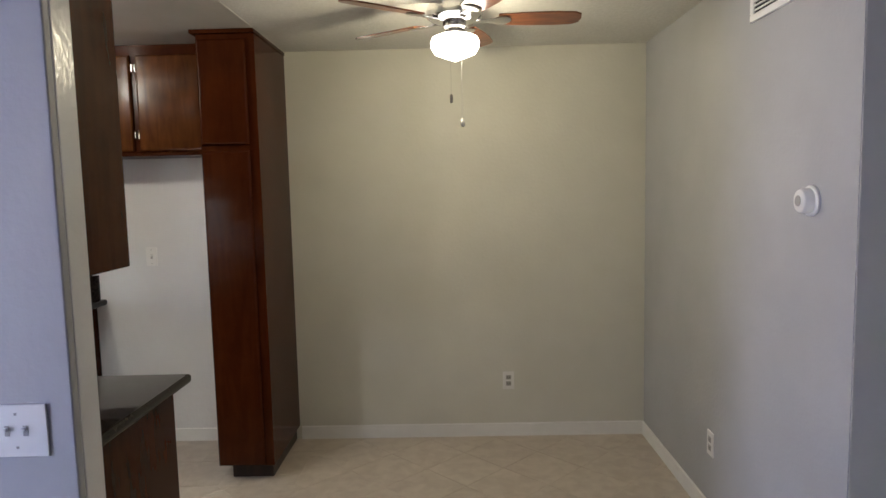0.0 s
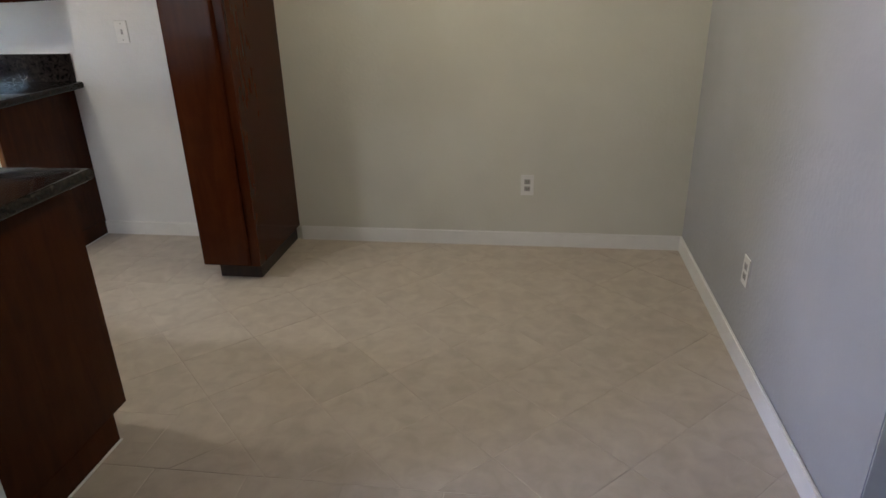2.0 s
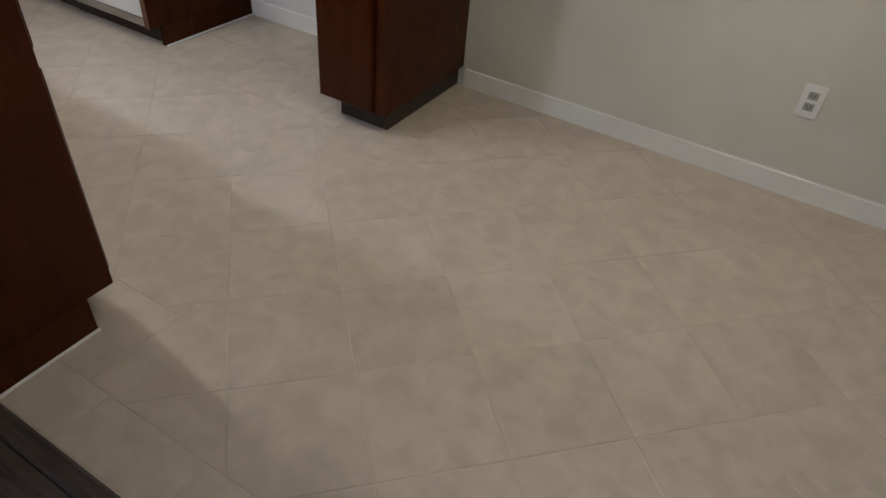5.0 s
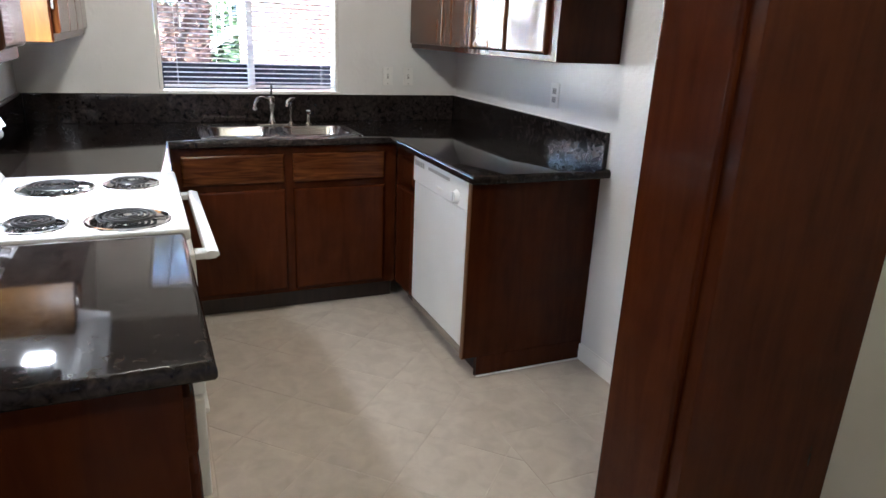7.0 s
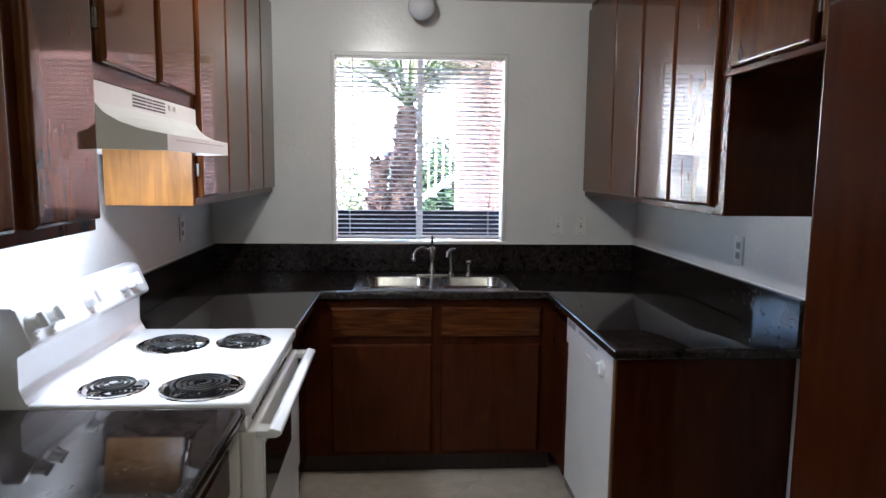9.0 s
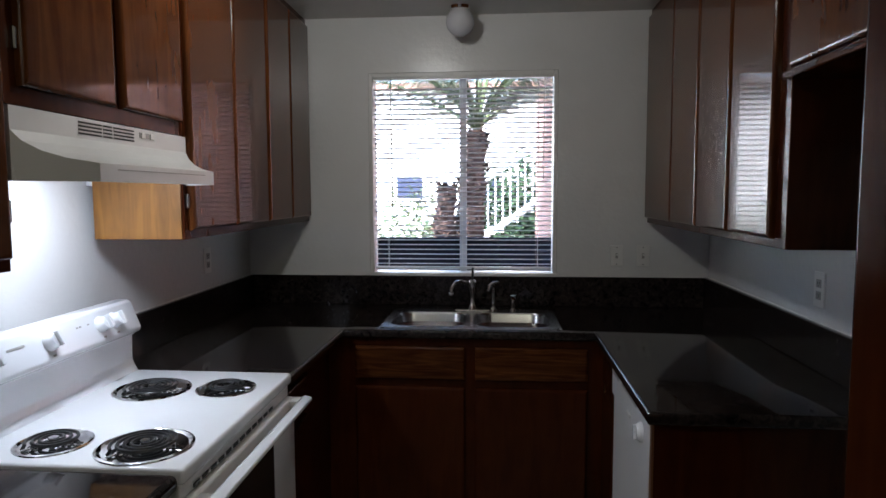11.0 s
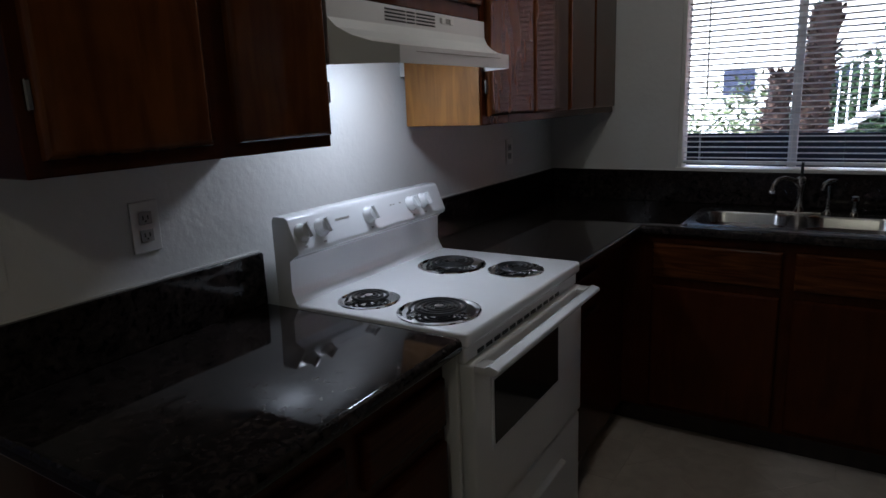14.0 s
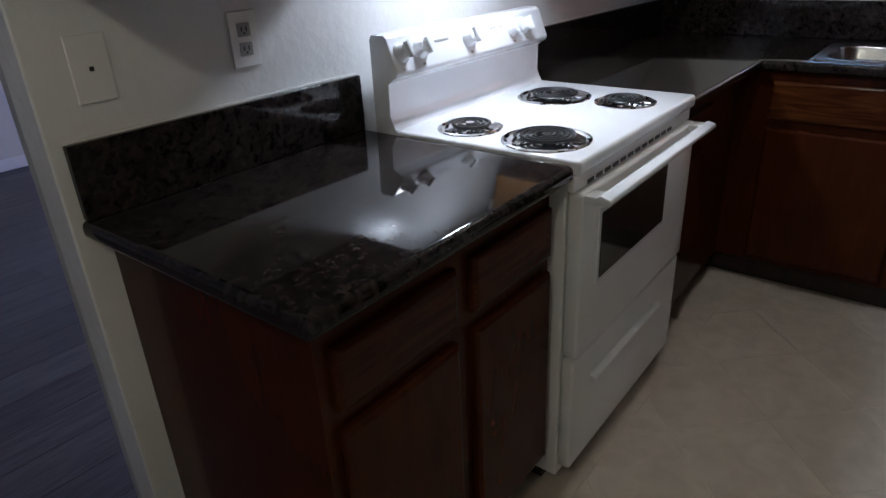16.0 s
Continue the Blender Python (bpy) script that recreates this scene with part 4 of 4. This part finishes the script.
def palm(at, lean, height, r0, r1, fronds, length, label, seed):
    rnd = random.Random(seed)
    t = thing("palm_tree", at, label, "palm tree")
    base = Vector(at)
    n = 16
    pts = [base + Vector((lean[0] * (k / n) ** 1.5, lean[1] * (k / n) ** 1.5, height * k / n)) for k in range(n + 1)]
    part("trunk", tube(pts, r0, 16, taper=[r0 + (r1 - r0) * k / n + 0.012 * math.sin(k * 2.2) for k in range(n + 1)]), BARK, t, smooth=True)
    bm = bmesh.new()
    for k in range(int(height * 150)):
        f = rnd.random()
        p = base + Vector((lean[0] * f ** 1.5, lean[1] * f ** 1.5, height * f))
        a = rnd.uniform(0, 2 * math.pi)
        r = r0 + (r1 - r0) * f
        d = Vector((math.cos(a), math.sin(a), 0))
        s = Vector((-d.y, d.x, 0))
        w = rnd.uniform(0.025, 0.05)
        q = p + d * (r - 0.01)
        tip = p + d * (r + rnd.uniform(0.02, 0.07)) + Vector((0, 0, rnd.uniform(0.03, 0.09)))
        v = [bm.verts.new(c) for c in (q - s * w, q + s * w, tip, q + Vector((0, 0, 0.05)) + d * 0.02, q - Vector((0, 0, 0.02)))]
        bm.faces.new((v[0], v[1], v[2]))
        bm.faces.new((v[0], v[2], v[3]))
        bm.faces.new((v[1], v[3], v[2]))
        bm.faces.new((v[0], v[4], v[1]))
    tagged(part("leaf_stubs", bm, BARK, t, "rough brown cut leaf bases"), kind="stuff")
    top = pts[-1]
    for k in range(fronds):
        a = 2 * math.pi * k / fronds + rnd.uniform(-0.2, 0.2)
        rise = rnd.uniform(0.55, 1.45)
        d = Vector((math.cos(a), math.sin(a), 0))
        L = length * rnd.uniform(0.8, 1.1)
        spine = []
        for i in range(15):
            u = i / 14
            spine.append(top + d * L * (u * math.cos(rise) + 0.25 * u * u) + Vector((0, 0, L * (u * math.sin(rise) - 0.42 * u * u))))
        bm = tube(spine, 0.012, 5, taper=[0.016 * (1 - 0.85 * i / 14) for i in range(15)])
        side = Vector((-d.y, d.x, 0))
        for i in range(2, 14):
            for h in range(4):
                p = spine[i].lerp(spine[i + 1], h / 4) if i < 14 else spine[i]
                ll = 0.34 * L * math.sin(math.pi * min(1, (i + h / 4) / 14.5)) ** 0.7
                for sg in (-1, 1):
                    tip = p + side * sg * ll * 0.85 + d * ll * 0.45 + Vector((0, 0, -0.25 * ll + 0.1 * ll * rnd.random()))
                    mid = p.lerp(tip, 0.5) + Vector((0, 0, 0.02))
                    wv = d * 0.011
                    v = [bm.verts.new(c) for c in (p, mid + wv, tip, mid - wv)]
                    bm.faces.new(v)
        part("frond", bm, LEAF, t)
    return t


palm((-7.25, 5.80, -0.13), (0.0, 0.14, 0), 2.24, 0.205, 0.100, 30, 2.3, "stout palm with rough brown trunk and arching green fronds", 3)
palm((-7.15, 5.54, -0.13), (0.05, 0.12, 0), 1.70, 0.14, 0.085, 0, 0.9, "smaller rough-trunked palm beside the large one", 5)

# neighbouring building's corner, outside stairs, far building, shrubs
b = thing("neighbour_house", (-9.0, 9.0, -0.13), "pink stucco building beside the courtyard", "building")
part("wall", box(-11.0, -6.75, 6.72, 12.0, -0.13, 5.6), STUCCO, b)
part("roof", box(-11.3, -6.4, 6.4, 12.3, 5.6, 5.75), STUCCO_PALE, b)
st = thing("outside_stairs", (-12.5, 6.5, -0.13), "white metal outside stairs with a barred railing", "stairs")
for i in range(12):
    y = 5.95 + i * 0.26
    z = 0.80 + i * 0.175
    part("step", box(-13.2, -12.2, y, y + 0.28, z, z + 0.05), CONCRETE, st)
    part("baluster", tube([(-12.2, y + 0.13, z), (-12.2, y + 0.13, z + 0.95)], 0.016, 6), WHITE_METAL, st)
    part("baluster", tube([(-12.2, y + 0.0, z - 0.1), (-12.2, y, z + 0.86)], 0.016, 6), WHITE_METAL, st)
part("handrail", tube([(-12.2, 5.85, 1.70), (-12.2, 9.0, 3.82)], 0.055, 8), WHITE_METAL, st)
part("stringer", tube([(-12.2, 5.85, 0.70), (-12.2, 9.0, 2.82)], 0.06, 6), WHITE_METAL, st)
part("landing", box(-13.2, -12.2, 4.9, 5.95, 0.65, 0.80), CONCRETE, st)
part("support", box(-12.9, -12.5, 5.2, 5.6, -0.13, 0.65), CONCRETE, st)
far = thing("apartment_building", (-26, 4.0, -0.13), "pale stucco apartment building across the courtyard", "building")
part("wall", box(-30, -26, -12, 18, -0.13, 5.5), STUCCO_PALE, far)
part("roof", box(-30.4, -25.6, -12.4, 18.4, 5.5, 5.7), STUCCO, far)
for i in range(9):
    for z in (1.3,):
        w = part("window", box(-26.0, -25.96, -9.9 + i * 3.0, -8.9 + i * 3.0, z, z + 0.85), PANE_FAR, far, "dark blue window")
        part("sill", box(-25.96, -25.9, -10.0 + i * 3.0, -8.8 + i * 3.0, z - 0.08, z), TRIM, w)


def shrub(at, r, h, seed, leaf=LEAF, label="pale green leafy shrub in the courtyard", size=0.06):
    rnd = random.Random(seed)
    bm = bmesh.new()
    for k in range(3200):
        a, e = rnd.uniform(0, 2 * math.pi), math.asin(rnd.uniform(0, 1))
        s = rnd.uniform(0.55, 1.08) * (1 + 0.2 * math.sin(3 * a + seed))
        p = Vector(at) + Vector((math.cos(a) * math.cos(e) * r * s, math.sin(a) * math.cos(e) * r * s, math.sin(e) * h * s))
        d = Vector((rnd.uniform(-1, 1), rnd.uniform(-1, 1), rnd.uniform(-0.3, 1))).normalized() * size
        q = d.cross(Vector((rnd.uniform(-1, 1), rnd.uniform(-1, 1), 0.3))).normalized() * size * 0.3
        bm.faces.new([bm.verts.new(c) for c in (p - d, p + q, p + d, p - q)])
    t = thing("shrub", at, label, "shrub")
    tagged(part("leaves", bm, leaf, t), kind="stuff")
    part("stem", tube([Vector(at), Vector(at) + Vector((0, 0, h * 0.6))], 0.03, 6), BARK, t)


LEAF_SHRUB = surface("pale_green_leaf", (0.10, 0.14, 0.06), (0.20, 0.25, 0.12), 6, rough=(0.5, 0.6), big=0.3)
shrub((-9.3, 5.0, -0.13), 0.75, 1.45, 1, LEAF_SHRUB)
shrub((-9.8, 3.8, -0.13), 0.7, 1.3, 2, LEAF_SHRUB)
shrub((-15.2, 6.5, -0.13), 1.0, 2.05, 7, LEAF_DARK, "tall dark green shrub behind the outside stairs", 0.14)
shrub((-15.6, 8.0, -0.13), 1.1, 2.3, 8, LEAF_DARK, "tall dark green shrub behind the outside stairs", 0.14)

# ---- floor pieces ----
P = 0.302
HALF = P / 2 - 0.0014
U0, V0 = 3.2725, 4.4465
C45 = math.sqrt(0.5)


def clip(poly, axis, value, keep_less):
    out = []
    for i, p in enumerate(poly):
        q = poly[(i + 1) % len(poly)]
        a, b = (p[axis] - value), (q[axis] - value)
        if keep_less:
            a, b = -a, -b
        if a >= 0:
            out.append(p)
        if a * b < 0:
            k = a / (a - b)
            out.append((p[0] + (q[0] - p[0]) * k, p[1] + (q[1] - p[1]) * k))
    return out


def tile_mesh(poly):
    bm = bmesh.new()
    cx = sum(p[0] for p in poly) / len(poly)
    cy = sum(p[1] for p in poly) / len(poly)
    low = [bm.verts.new((x, y, -0.0028)) for x, y in poly]
    mid = [bm.verts.new((x, y, -0.0008)) for x, y in poly]
    inner = []
    for x, y in poly:
        d = math.hypot(x - cx, y - cy) or 1
        s = 1 - 0.003 / d
        inner.append(bm.verts.new((cx + (x - cx) * s, cy + (y - cy) * s, 0.0)))
    n = len(poly)
    for i in range(n):
        j = (i + 1) % n
        bm.faces.new((low[i], low[j], mid[j], mid[i]))
        bm.faces.new((mid[i], mid[j], inner[j], inner[i]))
    bm.faces.new(inner)
    me = bpy.data.meshes.new("tile")
    bm.to_mesh(me)
    bm.free()
    me.materials.append(TILE)
    return me


# diagonal field, framed by a straight course along the threshold and the toe boards
XB, YB0, YB1, YB2, XB2 = -1.100, 5.297, 5.557, 6.573, -3.332
G = 0.0014
FIELDS = ((XB2, XB, YB1, YB2), (XB, XE, YB0, YN))


def in_field(x, y):
    return XB2 < x < XE and (YB0 if x > XB else YB1) < y < (YN if x > XB else YB2)


full_tile = None
for i in range(-14, 16):
    for j in range(-14, 18):
        u, v = U0 + (i + 0.5) * P, V0 + (j + 0.5) * P
        cx, cy = (u - v) * C45, (u + v) * C45
        poly = [((a - b) * C45, (a + b) * C45) for a, b in ((-HALF, -HALF), (HALF, -HALF), (HALF, HALF), (-HALF, HALF))]
        world_poly = [(x + cx, y + cy) for x, y in poly]
        if all(in_field(x, y) for x, y in world_poly):
            full_tile = full_tile or tile_mesh(poly)
            ob = new("tile", full_tile)
            ob.location, ob.parent = (cx, cy, 0), floor_tiled
            continue
        for x0, x1, y0, y1 in FIELDS:
            cut = world_poly
            for axis, value, less in ((0, x0, False), (0, x1, True), (1, y0 + G, False), (1, y1 - G, True)):
                if len(cut) > 2:
                    cut = clip(cut, axis, value, less)
            if len(cut) < 3 or max(p[0] for p in cut) - min(p[0] for p in cut) < 0.02 or max(p[1] for p in cut) - min(p[1] for p in cut) < 0.02:
                continue
            ob = new("tile", tile_mesh([(x - cx, y - cy) for x, y in cut]))
            ob.location, ob.parent = (cx, cy, 0), floor_tiled


def course(x0, x1, y0, y1, start, pitch, along_x=True):
    """A straight row of tiles, cut at its ends; start is the place of one joint."""
    lo, hi = (x0, x1) if along_x else (y0, y1)
    a = start + math.floor((lo - start) / pitch) * pitch
    while a < hi:
        b0, b1 = max(a, lo) + G, min(a + pitch, hi) - G
        if b1 - b0 > 0.02:
            r = (b0, b1, y0 + G, y1 - G) if along_x else (x0 + G, x1 - G, b0, b1)
            mx, my = (r[0] + r[1]) / 2, (r[2] + r[3]) / 2
            ob = new("tile", tile_mesh([(r[0] - mx, r[2] - my), (r[1] - mx, r[2] - my), (r[1] - mx, r[3] - my), (r[0] - mx, r[3] - my)]))
            ob.location, ob.parent = (mx, my, 0), floor_tiled
        a += pitch


course(-1.222, XE, 5.152, YB0, -0.418, 0.3075)
course(-1.222, XB, YB0, 5.412, 5.412, 0.3075, False)
course(-3.465, XB, 5.405, YB1, -1.100, 0.3075)
course(-3.465, XB2, YB1, YB2, YB2, 0.3075, False)
course(-3.465, -2.44, YB2, 6.70, -1.100, 0.3075)
course(-2.44, -1.517, YB2, 6.884, -1.100, 0.3075)
course(-2.44, -1.517, 6.884, YN, -1.100, 0.3075)
course(-1.517, XB, YB2, 6.70, -1.100, 0.3075)
course(-1.24, XB, 6.70, YN, 6.70, 0.3075, False)

rnd = random.Random(11)
plank_mesh = None
W, LEN = 0.178, 1.21
for r in range(24):
    y1 = 5.096 - r * (W + 0.002)
    if y1 - W < 0.82:
        break
    x = -4.0 - rnd.uniform(0, 1.1)
    while x < 3.19:
        if plank_mesh is None:
            bm = box(0, LEN, -W, 0, -0.0028, 0.0, 0.0012, 1)
            plank_mesh = bpy.data.meshes.new("plank")
            bm.to_mesh(plank_mesh)
            bm.free()
            plank_mesh.materials.append(PLANK)
        if x > -4.0 and x + LEN < 3.19 and y1 < 4.82 or (-2.4 < x < 1.5 and y1 < 4.82):
            ob = new("plank", plank_mesh)
            ob.location, ob.parent = (x, y1, 0), floor_wood
        elif y1 >= 4.82:
            x0, x1 = max(x, -1.16), min(x + LEN, XE)
            if x1 - x0 > 0.03:
                bm = box(0, x1 - x0, -W, 0, -0.0028, 0.0, 0.0012, 1)
                me = bpy.data.meshes.new("plank")
                bm.to_mesh(me)
                bm.free()
                me.materials.append(PLANK)
                ob = new("plank", me)
                ob.location, ob.parent = (x0, y1, 0), floor_wood
        x += LEN + 0.0015
